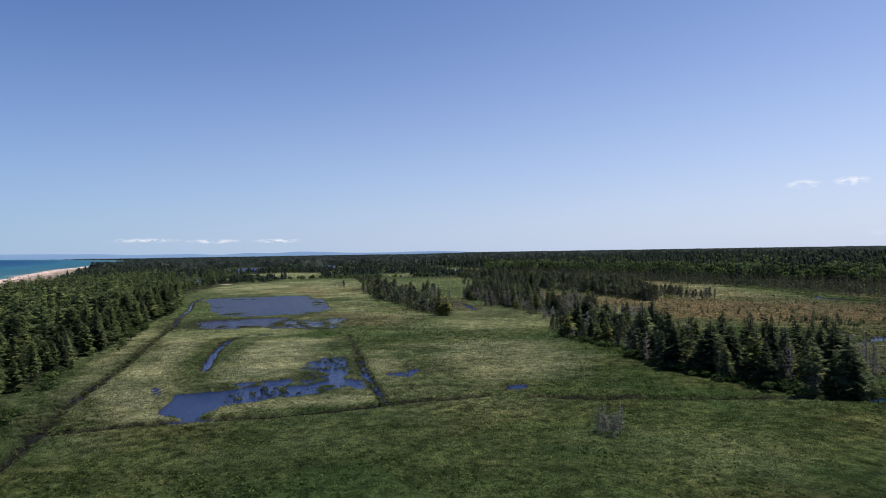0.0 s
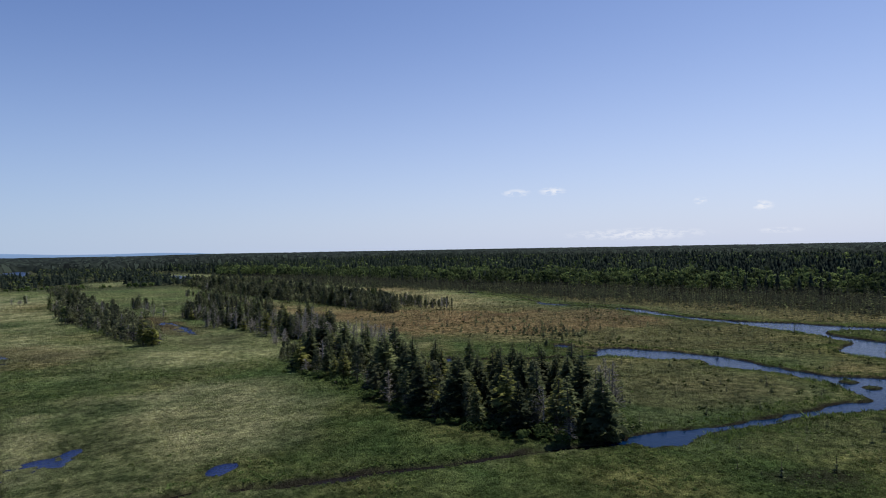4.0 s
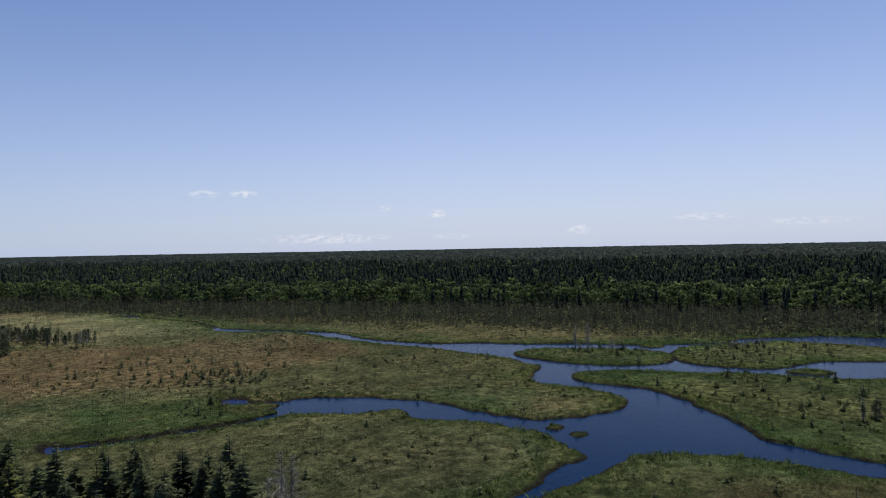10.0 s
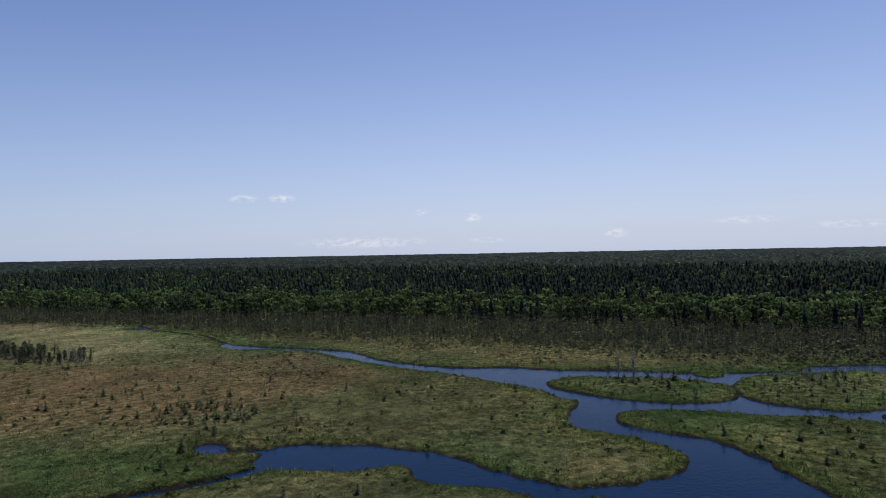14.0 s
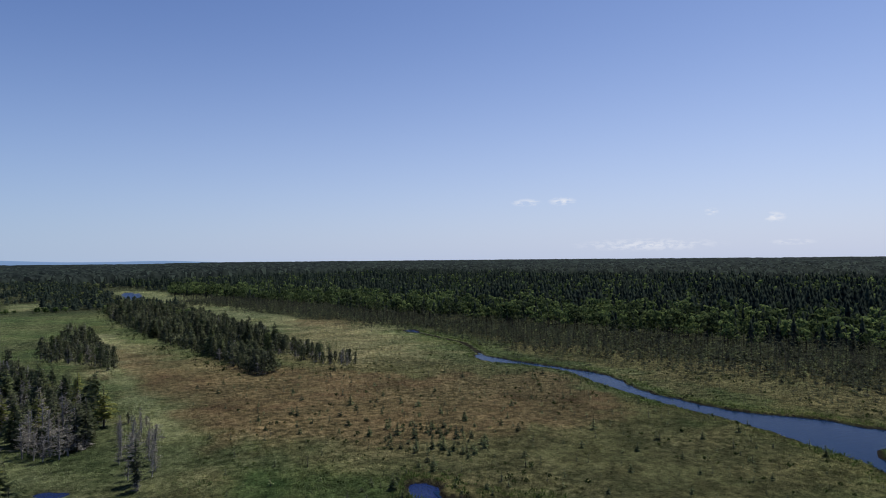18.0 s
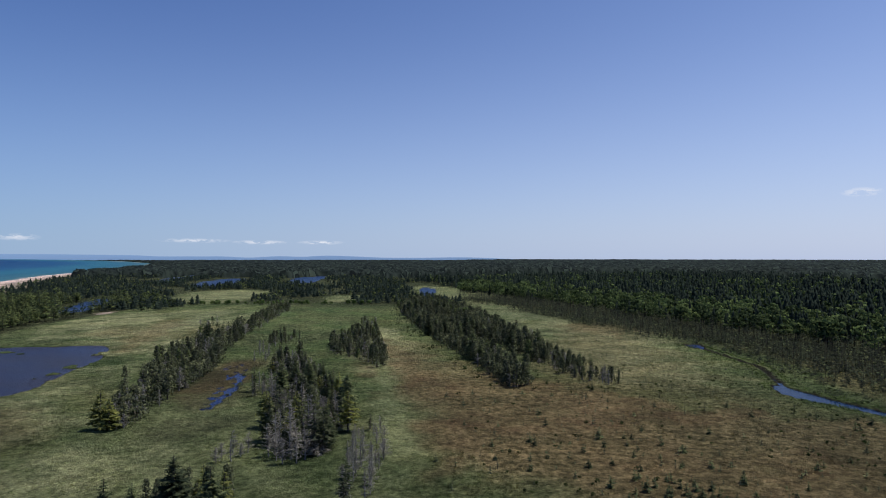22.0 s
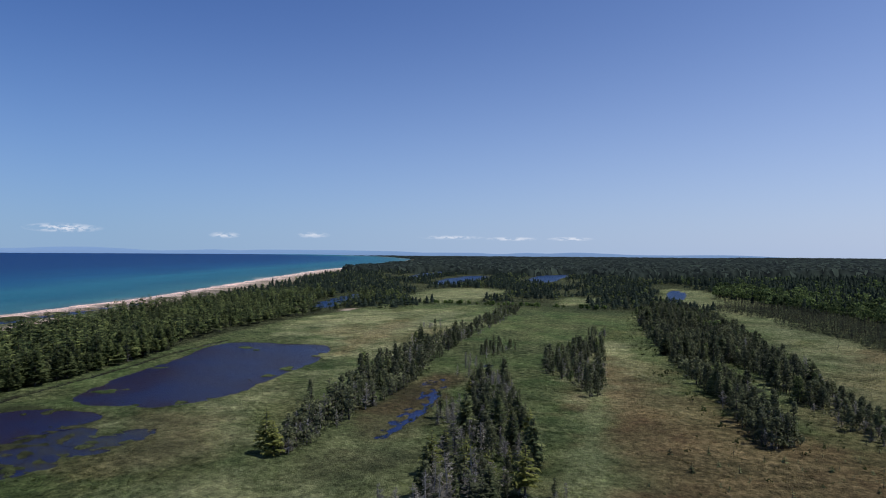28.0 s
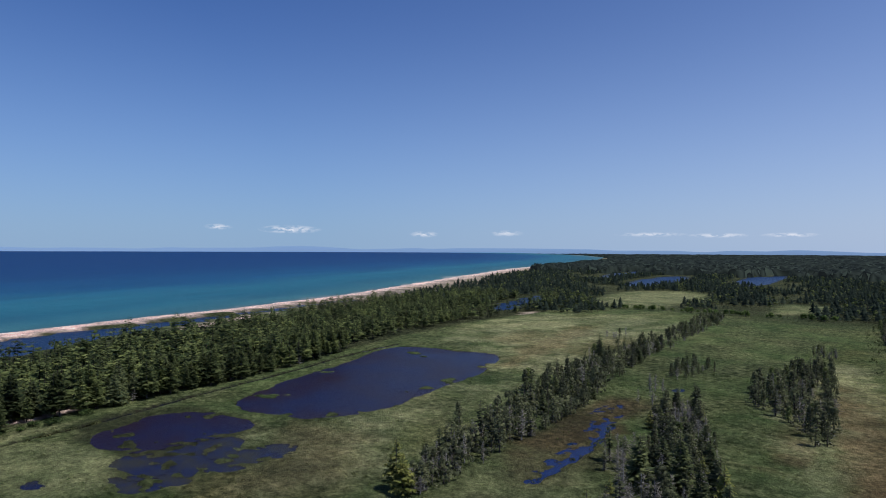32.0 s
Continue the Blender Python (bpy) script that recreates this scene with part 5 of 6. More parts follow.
def spire(height, reach, tiers=4, sides=8):
    """A far conifer: ragged skirts of boughs one above the other."""
    pieces = []
    for k in range(tiers):
        u = k / tiers
        r = reach * (1 - u) ** 0.8 * (0.85 + 0.3 * rng.random(sides)) * np.where(np.arange(sides) % 2, 0.6, 1.0)
        a = (np.arange(sides) + rng.random()) * 2 * np.pi / sides
        ring = np.stack([np.cos(a) * r, np.sin(a) * r, height * (0.16 + 0.8 * u) + 0.1 * height * (rng.random(sides) - 0.5) + np.where(np.arange(sides) % 2, 0.05 * height, 0.0)], 1)
        apex = np.array([[0, 0, height * min(1.0, 0.22 + 0.86 * (u + 1.05 / tiers))]])
        i = np.arange(sides)
        pieces.append((np.vstack([ring, apex]), np.stack([i, (i + 1) % sides, np.full(sides, sides)], 1)))
    return [(*rods(rng, [(0, 0, -0.2)], [(0, 0, height * 0.4)], 0.14, 0.1, 3), 0)] + [(v, f, 1) for v, f in pieces]


def low_snag(height, n, thick=0.09):
    t = rods(rng, [(0, 0, -0.2)], [(rng.normal() * 0.2, rng.normal() * 0.2, height)], thick, 0.02, 3)
    u = 0.15 + 0.8 * rng.random(n)
    az = rng.random(n) * 6.28
    r = (1.1 - u) * 0.9
    root = np.stack([0 * u, 0 * u, u * height], 1)
    tip = root + np.stack([np.cos(az) * r, np.sin(az) * r, 0.1 * r], 1)
    w = np.array([0, 0, 0.05])
    return [(*t, 0), (np.stack([root - w, root + w, tip], 1).reshape(-1, 3), np.arange(3 * n).reshape(-1, 3), 1)]


# younger trees that fill the strips and rows
fx, fy = [], []
for poly, gap in ((LONG_STRIP, 2.4), (FRONT_STRAND, 2.9), (BACK_STRAND, 2.8), (POND_ROW, 4.8), (SMALL_CLUMP, 6.5)):
    spots = scatter(rng, smooth_line(poly, True, 1), gap, 1300, 0.8)
    fx.append(spots[:, 0]), fy.append(spots[:, 1])
fx, fy = np.concatenate(fx), np.concatenate(fy)
k = wave(fx, fy, 15, 24) > -0.5
fx, fy = fx[k], fy[k]
size = (0.5 + 0.5 * rng.random(len(fx))) * (1 + 0.2 * wave(fx, fy, 15, 24)) * (1 - 0.35 * step(320, 560, fy) * (fx < 0))
joined(rng, "grove_infill", [low_pine(7.5, 2.9, 56, 0.42), low_pine(6.5, 3.0, 56, 0.42), low_pine(8.0, 2.5, 52, 0.42), low_pine(8.5, 2.6, 52, 0.4), low_snag(7, 40)], fx, fy, size,
       [M_BARK, M_TAMARACK], "olive-grey young trees filling the wooded strips", "trees", size * (0.75 + 0.4 * rng.random(len(fx))))

# bushy growth under and beside the strips
bx, by = [], []
for poly, gap, grow in ((LONG_STRIP, 2.5, 0.5), (FRONT_STRAND, 2.6, 0.5), (BACK_STRAND, 2.6, 0.5), (POND_ROW, 3.0, 0.5)):
    spots = scatter(rng, smooth_line(poly, True, 1), gap, 1300, grow)
    bx.append(spots[:, 0]), by.append(spots[:, 1])
bx, by = np.concatenate(bx), np.concatenate(by)
k = (bx > 8) | (by < 345)
bx, by = bx[k], by[k]
size = 0.5 + 0.75 * rng.random(len(bx)) ** 1.3
joined(rng, "strip_bushes", [low_broad(3.4, 2.3, 30, 0.5), low_broad(4.2, 2.2, 32, 0.5), low_broad(2.6, 2.2, 26, 0.5)], bx, by, size, [M_BARK, M_TAMARACK],
       "bushy dark green growth under the strip's trees", "bushes")
rim = [(94, 287), (88, 296), (78, 318), (64, 352), (52, 400), (38, 470), (18, 560), (14, 640), (60, 600), (112, 430), (112, 340), (104, 290)]
outer = scatter(rng, smooth_line(rim, True, 1), 2.6, 1500, 3.0)
k = rng.random(len(outer)) < 0.6
for poly in (LONG_STRIP, FRONT_STRAND, BACK_STRAND):
    k &= signed(smooth_line(poly, True, 1), outer[:, 0], outer[:, 1]) > 0
outer = outer[k]
size = 0.14 + 0.36 * rng.random(len(outer)) ** 1.6
joined(rng, "edge_bushes", [low_broad(3.4, 2.3, 22, 0.6), low_broad(4.6, 1.8, 22, 0.5), low_conifer(5, 1.5, 16, 1, 0.7, 0.0, 0, 0.04)], outer[:, 0], outer[:, 1], size, [M_BARK, M_HEATH],
       "low green bushes along the edge of the wooded strip", "bushes")

# shore wood behind its front rows
x, y = grid_scatter(rng, -330, -50, 30, 640, 5.1)
keep = (into_shore_wood(x, y) > 9) & (inland(x, y) > np.interp(y, [0, 150, 300, 430, 560, 700], [90, 122, 112, 82, 86, 84]) + 9 * wave(x, y, 20, 81)) & (shore_distance(x, y) > np.where(y > 470, 6, 3)) & ~((y > 470) & (x > -222) & (rng.random(len(x)) < 0.6))
x, y = x[keep], y[keep]
size = 0.62 + 0.6 * rng.random(len(x)) + 0.12 * wave(x, y, 30, 82)
size *= 1 - 0.18 * step(250, 420, y)
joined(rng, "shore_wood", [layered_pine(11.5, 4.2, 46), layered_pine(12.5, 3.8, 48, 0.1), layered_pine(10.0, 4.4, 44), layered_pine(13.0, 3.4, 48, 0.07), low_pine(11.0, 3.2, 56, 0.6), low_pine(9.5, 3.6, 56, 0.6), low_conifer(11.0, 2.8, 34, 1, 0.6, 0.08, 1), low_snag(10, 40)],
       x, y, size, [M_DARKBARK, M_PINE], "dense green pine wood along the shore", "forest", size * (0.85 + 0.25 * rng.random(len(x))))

# woods beyond the bog: thin dead trees at the foot, a leafy belt, then conifers
x, y = grid_scatter(rng, 60, 400, -90, 700, 1.95)
e = past_edge(x, y)
keep = (e > -80 + 34 * step(260, 400, y) + 16 * wave(x, y, 25, 83)) & (e < 7) & (rng.random(len(x)) < 0.2 + 0.75 * step(-84, -50, e - 34 * step(260, 400, y))) & (shore_distance(x, y) > 2)
x, y, e = x[keep], y[keep], e[keep]
size = (0.18 + 0.86 * step(-84, -18, e)) * (0.35 + 0.95 * rng.random(len(x)))
thin = [low_snag(7, 24, 0.05), low_snag(6, 24, 0.05), low_conifer(6.5, 1.5, 18, 2, 0.5, 0.0, 0, 0.03), low_conifer(7.5, 1.4, 18, 2, 0.5, 0.0, 0, 0.03),
        low_conifer(5.5, 1.7, 17, 2, 0.6, 0.0, 0, 0.03), low_conifer(5, 1.8, 17, 2, 0.6, 0.0, 0, 0.03), low_conifer(6, 1.7, 18, 3, 0.7, 0.0, 0, 0.03)]
joined(rng, "thin_bog_trees", thin, x, y, np.sqrt(size) * 0.9, [M_THIN, M_THIN, M_BELT, M_SPRUCE], "belt of thin grey half-dead bog trees", "forest", size)
x, y = grid_scatter(rng, 60, 560, -280, 900, 6.0)
e = past_edge(x, y)
belt = (e > 2) & (e < 95 + 30 * wave(x, y, 60, 84)) & (rng.random(len(x)) < 0.9)
leafy_share = rng.random(len(x)) < 0.97 * step(-8, 2, e) * step(105, 60, e) * (0.72 + 0.45 * wave(x, y, 22, 85)) + 0.06
k = belt & leafy_share
size = 0.85 + 0.4 * rng.random(len(x))
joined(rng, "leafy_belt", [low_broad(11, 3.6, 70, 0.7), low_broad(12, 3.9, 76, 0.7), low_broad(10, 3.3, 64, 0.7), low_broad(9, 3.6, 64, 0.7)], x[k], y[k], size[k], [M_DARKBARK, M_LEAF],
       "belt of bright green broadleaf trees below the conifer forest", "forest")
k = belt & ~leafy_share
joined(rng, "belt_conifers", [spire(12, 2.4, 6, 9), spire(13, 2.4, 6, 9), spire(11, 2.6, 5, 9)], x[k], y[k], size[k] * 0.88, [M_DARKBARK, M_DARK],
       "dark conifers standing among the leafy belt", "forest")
x, y = grid_scatter(rng, -120, 900, -420, 1100, 6.8)
e = past_edge(x, y)
k = (e > 70) & (e < 480)
x, y = x[k], y[k]
size = 0.55 + 0.62 * rng.random(len(x)) + 0.1 * wave(x, y, 50, 86)
mixed = rng.random(len(x)) < 0.2 + 0.28 * wave(x, y, 60, 87)
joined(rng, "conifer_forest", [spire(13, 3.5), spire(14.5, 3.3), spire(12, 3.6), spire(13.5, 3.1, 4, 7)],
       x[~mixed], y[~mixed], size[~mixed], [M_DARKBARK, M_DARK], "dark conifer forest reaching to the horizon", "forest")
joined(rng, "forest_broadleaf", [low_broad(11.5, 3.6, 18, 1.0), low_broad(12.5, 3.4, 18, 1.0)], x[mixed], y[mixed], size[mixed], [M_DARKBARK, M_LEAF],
       "green broadleaf trees scattered in the conifer forest", "forest")

# woods at the head of the marsh
x, y = grid_scatter(rng, -640, 120, 540, 1300, 7.0)
k = (inland(x, y) > 75) & (past_edge(x, y) < 75) & (y + 0.1 * x + 14 * wave(x, y, 40, 88) > np.where(x < -150, 480, 622)) & (shore_distance(x, y) > 9)
for field in (FIELD, FAR_CLEARING, GAP_CLEARING):
    k &= signed(field, x, y) + 14 * wave(x, y, 28, 73) > 3
k &= wave(x, y, 75, 89) + 0.5 * wave(x, y, 28, 90) < 0.55
x, y = x[k], y[k]
size = 0.7 + 0.6 * rng.random(len(x))
joined(rng, "head_wood", [spire(12, 3.0), spire(11, 3.2), spire(13, 2.8, 4, 7), low_broad(9, 3.2, 16), [(v, f, min(2, 2 * m)) for v, f, m in low_pine(10, 3.0, 22, 0.9)]], x, y, size,
       [M_DARKBARK, M_DARK, M_PINE], "mixed wood at the head of the marsh", "forest", size * (0.36 + 0.3 * rng.random(len(x))))

# a low hedge of bushes across the far end of the marsh
t = rng.random(120)
hx, hy = -185 + 175 * t + rng.normal(size=120), 603 + 14 * t + rng.normal(size=120) * 2
size = 0.5 + 0.5 * rng.random(120)
joined(rng, "bush_hedge", [low_broad(4.5, 2.0, 40), low_conifer(6, 1.4, 20, 1)], hx, hy, size, [M_BARK, M_SHRUB], "line of green bushes across the far marsh", "hedge")


def far_forest():
    """The canopy beyond the single trees, with every crown its own height."""
    ang = np.radians(np.arange(-170, 62, 0.27))
    rad = [560.0]
    while rad[-1] < 4880:
        rad.append(rad[-1] + 9 + (rad[-1] - 560) * 0.013)
    rad = np.array(rad)
    a, r = np.meshgrid(ang, rad)
    a, r = (a + (rng.random(a.shape) - 0.5) * radians(0.2)).ravel(), (r + (rng.random(r.shape) - 0.5) * 8).ravel()
    x, y = 60 - np.sin(a) * r, 100 + np.cos(a) * r
    z = relief(x, y) + 5.5 + (10 - 5 * step(900, 2500, r)) * rng.random(len(x)) + 2 * wave(x, y, 90, 91) + 6.0 * step(1500, 4800, r)
    open_land = (past_edge(x, y) < 430) & (y < 1250)
    wet = (inland(x, y) < 70) | (shore_distance(x, y) < 4)
    for field in (FIELD, FAR_CLEARING):
        wet |= signed(field, x, y) < 4
    z = np.where(open_land & ((y < 620) | (past_edge(x, y) < 480)), np.minimum(z, relief(x, y) - 3), z)
    z = np.where((y > 1240) & ~wet, np.maximum(z, relief(x, y) + 6), z)
    z = np.where(wet, -4.0, z)
    faces = grid_faces(len(ang), len(rad))
    me = mesh_of("far_forest", np.stack([x, y, z], 1), faces[z[faces].max(1) > 1.5], [M_HAZY_FAR], None, (("tint", rng.random(len(x))),))
    tagged(new("far_forest", me), "dark green forest canopy in the far distance, tinted haze blue", "forest", kind="stuff")


far_forest()

# ---- small trees, shrubs and sedge on the bog ----
BOG_AREAS = [([(108, 196), (114, 212), (124, 208), (130, 190), (120, 184)], 1.9, 50), ([(95, 230), (112, 185), (135, 180), (140, 205), (120, 240)], 5.0, 60), ([(108, 162), (118, 168), (112, 185), (98, 180), (95, 165)], 3.0, 45),
             ([(70, 215), (165, 205), (180, 260), (120, 290), (75, 280)], 7.5, 56), ([(128, 150), (160, 125), (182, 150), (180, 215), (140, 180)], 8.0, 50),
             ([(172, 262), (190, 235), (186, 215), (178, 235), (165, 262)], 3.2, 30), ([(150, 82), (172, 108), (176, 122), (198, 90), (200, 66), (160, 58)], 5.0, 70),
             ([(110, 105), (124, 118), (118, 140), (95, 140), (80, 115)], 7.5, 18), ([(188, 146), (205, 150), (220, 125), (200, 118)], 3.4, 40), ([(212, 112), (228, 116), (245, 104), (256, 92), (240, 72), (222, 88), (209, 98)], 3.6, 60),
             ([(110, 60), (128, 80), (112, 88), (90, 84), (95, 65)], 6.5, 18)]
for points, gap, most in BOG_AREAS:
    for x, y in scatter(rng, points, gap, most):
        if shore_distance(np.array([x]), np.array([y]))[0] > 0.8:
            plant("bog", x, y, 0.38 + 0.62 * rng.random() ** 1.6, "stunted spruces on the bog")

x, y = grid_scatter(rng, 60, 300, 30, 480, 3.1)
e = past_edge(x, y)
k = (e < -4) & (rng.random(len(x)) < np.where(x > 190 + 0.0 * y, 0.75, 0.44)) & (x > 75 + 0.1 * (y - 160)) & (shore_distance(x, y) > 0.8)
x, y = x[k], y[k]
size = 0.22 + 0.6 * rng.random(len(x)) ** 2.6 + 0.5 * step(-60, -20, past_edge(x, y)) * rng.random(len(x))
joined(rng, "bog_saplings", [low_conifer(2.2, 0.75, 15, 1, 0.8, 0.02, 0), low_conifer(1.8, 0.75, 14, 1, 0.8, 0.02, 0), low_conifer(3.0, 0.75, 17, 1, 0.8, 0.05, 0)],
       x, y, size, [M_BARK, M_SPRUCE], "countless dark spruce saplings dotting the bog", "saplings")


def shrub(height, reach, n, slim=1.0):
    az, u = rng.random(n) * 6.28, rng.random(n) ** 0.5
    root = np.stack([np.cos(az) * u * reach, np.sin(az) * u * reach, 0 * u], 1)
    tip = root * 2.0 + np.stack([rng.normal(size=n) * 0.2, rng.normal(size=n) * 0.2, 0.75 * height * (1.15 - 0.6 * u) * (0.7 + 0.5 * rng.random(n))], 1)
    w = np.stack([-np.sin(az), np.cos(az), 0 * az], 1) * (0.16 * slim * (0.7 + rng.random(n)))[:, None] * reach * 1.6
    mid = (root + tip) / 2
    v = np.stack([root, mid + w, tip, mid - w], 1).reshape(-1, 3)
    f = np.array([(0, 1, 2), (0, 2, 3)])
    return [(v, (f[None] + (np.arange(n) * 4)[:, None, None]).reshape(-1, 3), 0)]


def leafy_tuft(height, reach, n):
    """A low herb: leaves lying round a dome."""
    d = rng.normal(size=(n, 3))
    d[:, 2] = np.abs(d[:, 2]) + 0.35
    d /= np.linalg.norm(d, axis=1)[:, None]
    at = d * (reach, reach, height)
    a = np.cross(d, rng.normal(size=(n, 3)))
    a *= (reach * 0.45 / np.linalg.norm(a, axis=1))[:, None]
    b = np.cross(d, a)
    return [(np.stack([at - a, at + a * 0.8, at + b * 1.3], 1).reshape(-1, 3), np.arange(3 * n).reshape(-1, 3), 0)]


def lush_at(x, y):
    return cover_weight(LUSH, x, y, 51)


x, y = grid_scatter(rng, -75, 135, 55, 210, 1.0)
k = rng.random(len(x)) < 0.02 + 0.9 * lush_at(x, y) * step(-0.9, 0.3, wave(x, y, 7, 92))
x, y = x[k], y[k]
k = shore_distance(x, y) > 0.7
x, y = x[k], y[k]
size = 0.3 + 0.4 * rng.random(len(x)) + 0.2 * wave(x, y, 6, 93)
joined(rng, "marsh_shrubs", [leafy_tuft(0.5, 0.55, 9), leafy_tuft(0.42, 0.65, 9), leafy_tuft(0.62, 0.5, 9)], x, y, size, [M_SHRUB], "low leafy green shrubs and tall herbs of the marsh", "shrubs", sink=0.17)

x, y = grid_scatter(rng, -112, 225, 56, 430, 1.08)
close = np.minimum(np.hypot(x - 20, y - 60), np.hypot(x - 75, y - 130))
share = (0.95 - 0.3 * cover_weight(RED, x, y, 31)) * (0.14 + 0.8 * step(150, 80, close)) * step(-1.2, 0.1, wave(x, y, 5, 94))
k = (rng.random(len(x)) < share) & (into_shore_wood(x, y) < 0)
x, y = x[k], y[k]
k = shore_distance(x, y) > 0.6
x, y = x[k], y[k]
one = np.ones(len(x))
mark = (("cover", np.stack([cover_weight(RED, x, y, 31), cover_weight(PALE, x, y, 41), lush_at(x, y), cover_weight(FRESH, x, y, 57)], 1)),
        ("soil", np.stack([0 * one, cover_weight(MUD, x, y, 61), 0 * one, one], 1)))
size = (0.45 + 0.45 * rng.random(len(x)) + 0.22 * wave(x, y, 9, 97)) * (1 + 0.5 * step(90, 170, np.hypot(x - 75, y - 130)))
joined(rng, "sedge_tussocks", [leafy_tuft(0.3, 0.42, 7), leafy_tuft(0.24, 0.5, 7), leafy_tuft(0.38, 0.36, 7)], x, y, size, [M_TUSSOCK],
       "tussocks of olive and rusty sedge covering the marsh", "sedge", sink=0.1, colors=mark)

hx, hy = [], []
for poly, gap in ((LOW_POND, 1.7), (MAZE, 1.3), (SMALL_POND, 6.0), (RILL, 1.4)):
    spots = scatter(rng, poly, gap, 300, 0.8)
    hx.append(spots[:, 0]), hy.append(spots[:, 1])
hx, hy = np.concatenate(hx), np.concatenate(hy)
k = (wave(hx, hy, 4.5, 101) > 0.05 + 0.35 * step(-34, -42, hx) * (hy < 150)) & (open_water_distance(hx, hy) < 0.5)
hx, hy = [hx[k]], [hy[k]]
for line, half in (DITCHES[2], DITCHES[3], DITCHES[8]):      # mats and tussocks along the cuts
    seg = rng.random(90) * (len(line) - 1)
    i = seg.astype(int)
    way = (line[i + 1] - line[i]) / np.linalg.norm(line[i + 1] - line[i], axis=1)[:, None]
    off = np.where(rng.random(90) < 0.5, 1.0, -1.0) * (0.35 + 0.7 * rng.random(90))
    at = line[i] + (line[i + 1] - line[i]) * (seg - i)[:, None]
    hx.append(at[:, 0] - way[:, 1] * off), hy.append(at[:, 1] + way[:, 0] * off)
hx, hy = np.concatenate(hx), np.concatenate(hy)
one = np.ones(len(hx))
mark = (("cover", np.stack([0.1 * one, 0.15 * one, 0.3 * one, 0 * one], 1)), ("soil", np.stack([0 * one, 0.25 * one, 0 * one, one], 1)))
joined(rng, "sedge_hummocks", [leafy_tuft(0.34, 0.7, 14), leafy_tuft(0.28, 0.9, 14), leafy_tuft(0.4, 0.55, 12)], hx, hy, 0.4 + 0.7 * rng.random(len(hx)), [M_TUSSOCK],
       "hummocks of olive sedge standing in the shallow pools", "sedge", z=0 * hx - 0.06, colors=mark)

x, y = grid_scatter(rng, -150, 300, 55, 400, 1.15)
d = shaggy(shore_distance(x, y), x, y)
k = (d > 1.0) & (d < 5.6) & (ditch_distance(x, y) > 1.6) & (rng.random(len(x)) < step(5.8, 1.6, d) * np.where(x > 62, 1.0, 0.4))
x, y = x[k], y[k]
size = (0.45 + 0.6 * rng.random(len(x)) + 0.3 * wave(x, y, 9, 98)) * np.where(x > 62, 0.9, 0.3)
size *= 1 + 0.3 * (y < 95) * (x > 70) * (x < 134)
joined(rng, "bank_sedge", [shrub(1.1, 0.5, 13, 0.45), shrub(1.25, 0.45, 13, 0.45), shrub(0.9, 0.6, 13, 0.45)], x, y, size, [M_SEDGE], "tall green sedge along the banks", "sedge", sink=0.05)


# tall herbs along the cross ditches
hx, hy, up = [], [], []
for line, half in DITCHES[:2] + DITCHES[6:7]:
    seg = rng.random(520) * (len(line) - 1)
    i = seg.astype(int)
    at = line[i] + (line[i + 1] - line[i]) * (seg - i)[:, None] + rng.normal(size=(520, 2)) * 0.5
    side = np.where(rng.random(520) < 0.5, 1.0, -1.0) * (half + 0.6 + 1.6 * rng.random(520) ** 2)
    way = (line[i + 1] - line[i]) / np.linalg.norm(line[i + 1] - line[i], axis=1)[:, None]
    hx.append(at[:, 0] - way[:, 1] * side), hy.append(at[:, 1] + way[:, 0] * side), up.append(way[:, 0] * side)
hx, hy, up = np.concatenate(hx), np.concatenate(hy), np.concatenate(up)
k = ditch_distance(hx, hy) > 0.3
hx, hy, up = hx[k], hy[k], up[k]
joined(rng, "ditch_herbs", [shrub(0.7, 0.5, 9), shrub(0.8, 0.45, 9), shrub(0.6, 0.6, 9)], hx, hy, (0.28 + 0.3 * rng.random(len(hx))) * np.where(up > 0, 1.0, 0.5), [M_SHRUB],
       "tall green herbs along the drainage ditches", "herbs", sink=0.05)

# low heath shrubs: dark dots over the bog and along the stream's banks
x, y = grid_scatter(rng, 78, 300, 30, 330, 2.3)
d = shore_distance(x, y)
k = (past_edge(x, y) < 0) & (d > 0.7) & (rng.random(len(x)) < 0.05 + 0.4 * step(6, 1, d) + 0.25 * step(0.1, 0.8, wave(x, y, 13, 99)))
x, y = x[k], y[k]
size = 0.3 + 0.7 * rng.random(len(x)) ** 2


def round_shrub(reach, n):
    return [(*leafy(rng, [((0, 0, reach * 0.45), reach * 0.6), ((reach * 0.4, 0.2, reach * 0.3), reach * 0.5)], n, 0.2), 0)]


joined(rng, "heath_shrubs", [round_shrub(0.9, 18), round_shrub(0.7, 16), round_shrub(1.1, 20)], x, y, size, [M_HEATH], "low dark green heath shrubs dotting the bog", "shrubs", sink=0.02)


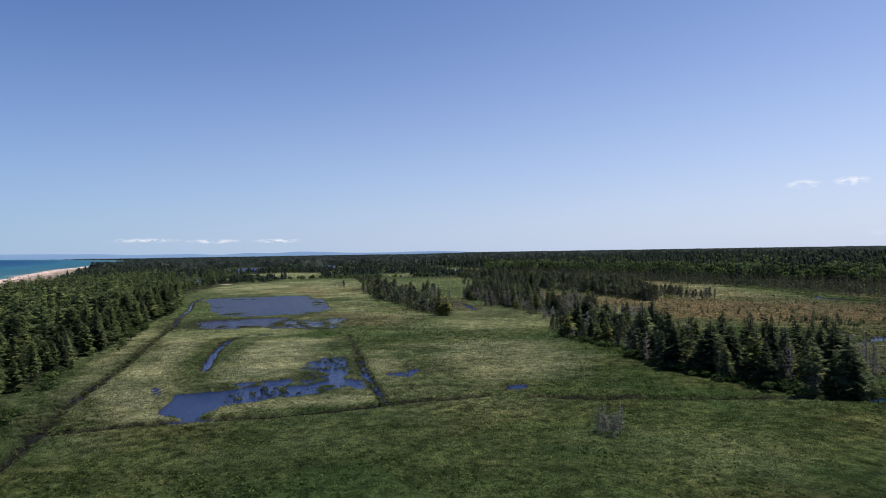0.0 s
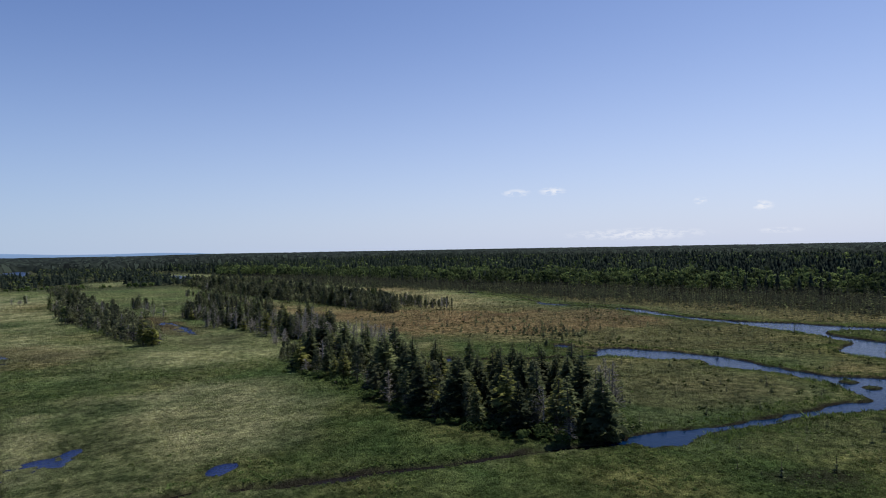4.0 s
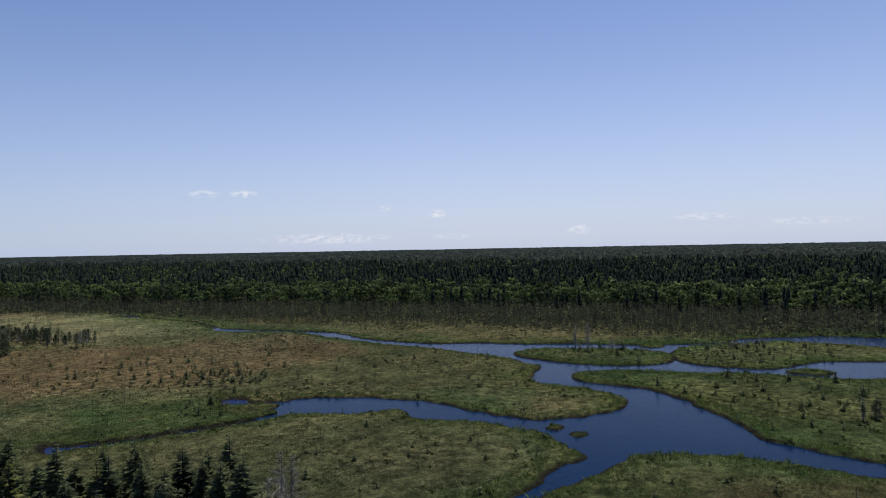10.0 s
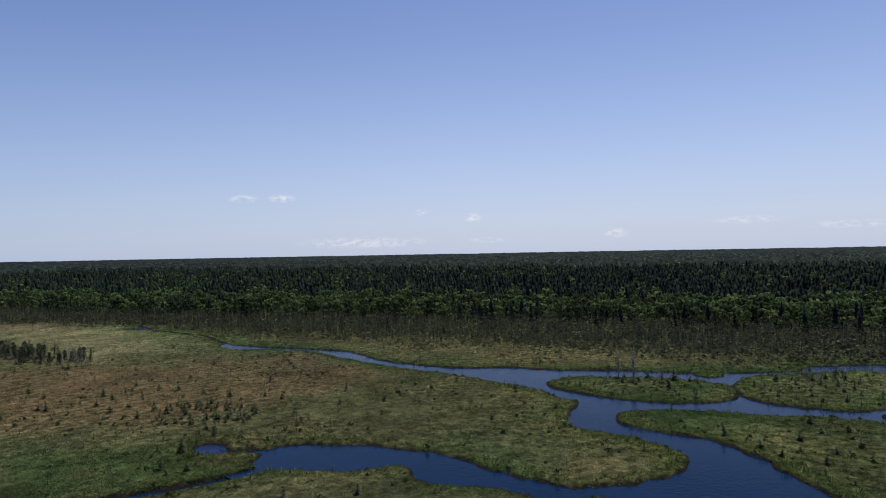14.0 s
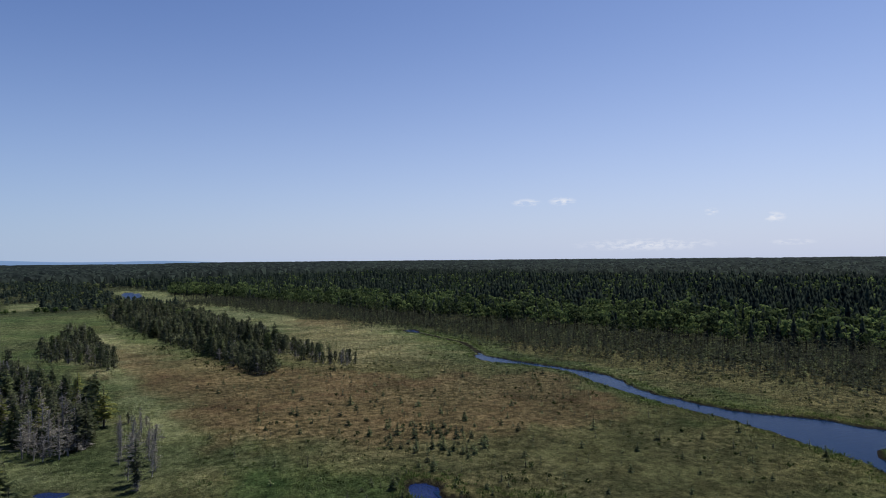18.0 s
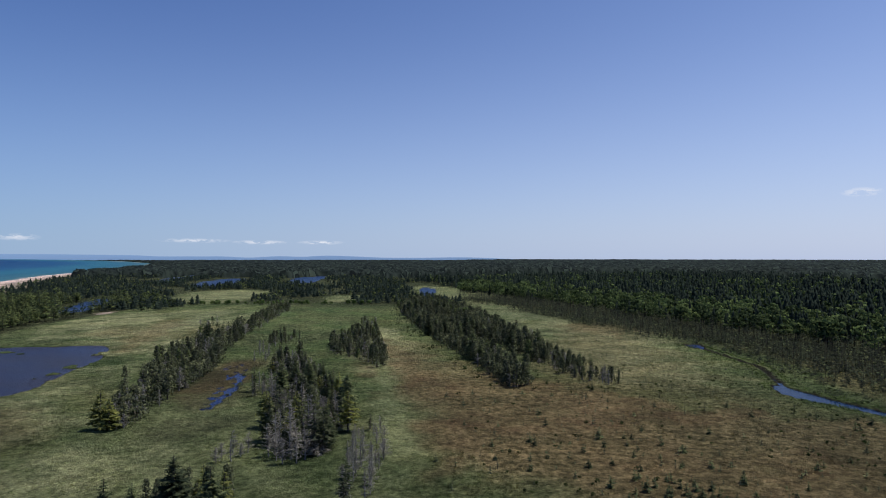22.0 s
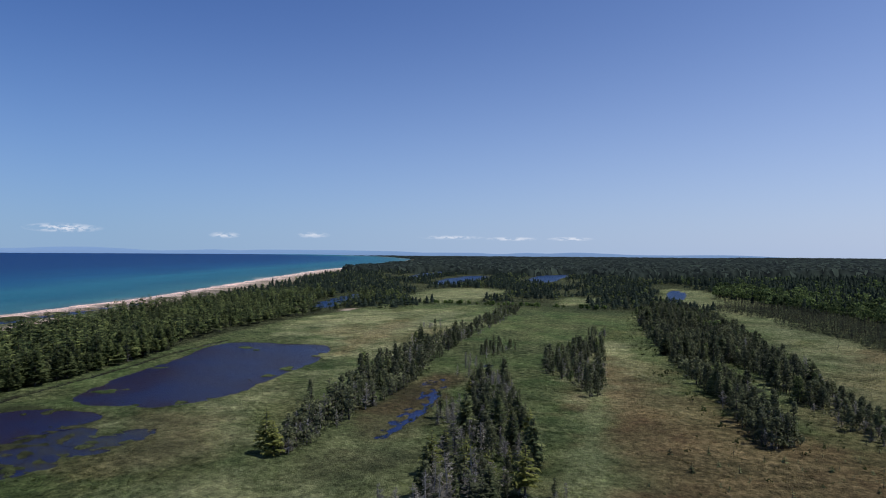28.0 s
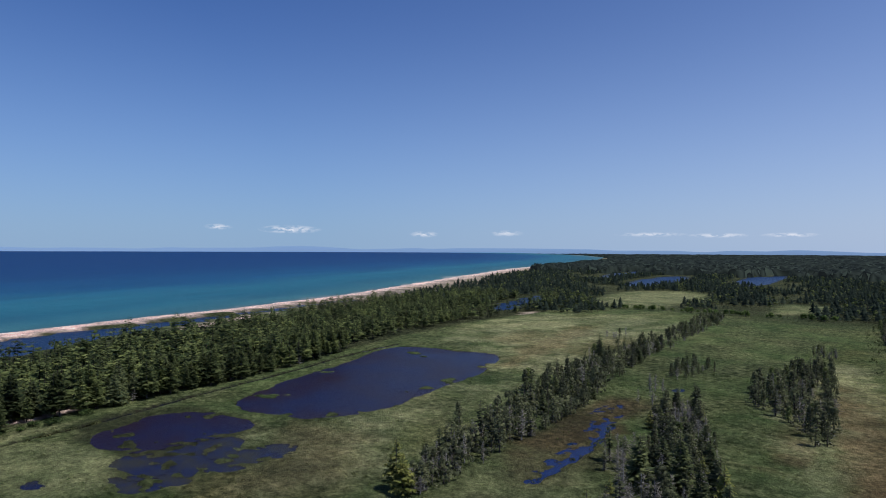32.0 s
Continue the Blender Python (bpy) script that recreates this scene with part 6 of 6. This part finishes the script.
# bushes at the foot of the stand and on the banks
M_WILLOW = foliage("willow_leaves", (0.030, 0.056, 0.022), (0.104, 0.146, 0.054), 0.4)
BUSH = [make_broadleaf(rng, 1.9, 1.5, M_WILLOW, 200, 0.24), make_broadleaf(rng, 1.4, 1.6, M_WILLOW, 180, 0.24), make_broadleaf(rng, 2.4, 1.2, M_WILLOW, 200, 0.24), make_broadleaf(rng, 1.2, 2.0, M_WILLOW, 180, 0.24)]
KINDS["bush"], LABELS["bush"] = (BUSH, "willow_bush"), "rounded leafy green willow bush on the marsh"
for points, gap, most in (([(42, 128), (50, 112), (57, 101), (70, 98), (73, 104), (60, 108), (50, 124)], 1.9, 80), ([(32, 178), (44, 140), (41, 138), (30, 172)], 3.5, 18), ([(39, 140), (45, 116), (53, 103), (61, 96), (72, 94), (72, 99), (62, 101), (55, 107), (48, 119), (43, 140)], 2.0, 60),
                          ([(-60, 70), (-76, 110), (-82, 140), (-74, 120), (-62, 88)], 4.0, 16),
                          ([(-90, 150), (-80, 160), (-98, 205), (-106, 225), (-100, 205)], 4.0, 16)):
    for x, y in scatter(rng, points, gap, most):
        if shore_distance(np.array([x]), np.array([y]))[0] > 0.8:
            plant("bush", x, y, 0.3 + 0.65 * rng.random() ** 1.4, "willow bushes")


# ---- the far shore ----
def hazy_hills():
    a = np.radians(np.arange(-70, 110, 0.5))
    top = 42 + 12 * step(15, 45, a * 57.3) + 9 * wave(a * 57.3, 0 * a, 7.0, 95) + 5 * wave(a * 57.3, 0 * a, 2.3, 96) - 36 * step(4, -10, a * 57.3)
    k = len(a)
    x, y = 60 - np.sin(a) * 4900, 100 + np.cos(a) * 4900
    v = np.concatenate([np.stack([x, y, np.full(k, -30.0)], 1), np.stack([x, y, top], 1), np.stack([x * 1.01, y * 1.01, top - 4], 1)])
    i = np.arange(k - 1)
    f = np.concatenate([np.stack([i, i + 1, k + i + 1, k + i], 1), np.stack([k + i, k + i + 1, 2 * k + i + 1, 2 * k + i], 1)])
    # distance haze is put into the hills as blue base colour and glow
    mat, n, link, bsdf = material("hazy_hills", 1.0, 0.0)
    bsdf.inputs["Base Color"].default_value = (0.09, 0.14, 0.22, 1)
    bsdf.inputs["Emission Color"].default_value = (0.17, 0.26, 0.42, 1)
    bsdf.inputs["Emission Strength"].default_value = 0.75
    tagged(new("backdrop_far_hills", smooth_faces(mesh_of("backdrop_far_hills", v, f, [mat]))), "low hills beyond the lake on the horizon, with glowing haze blue", "hills", kind="structure")


hazy_hills()
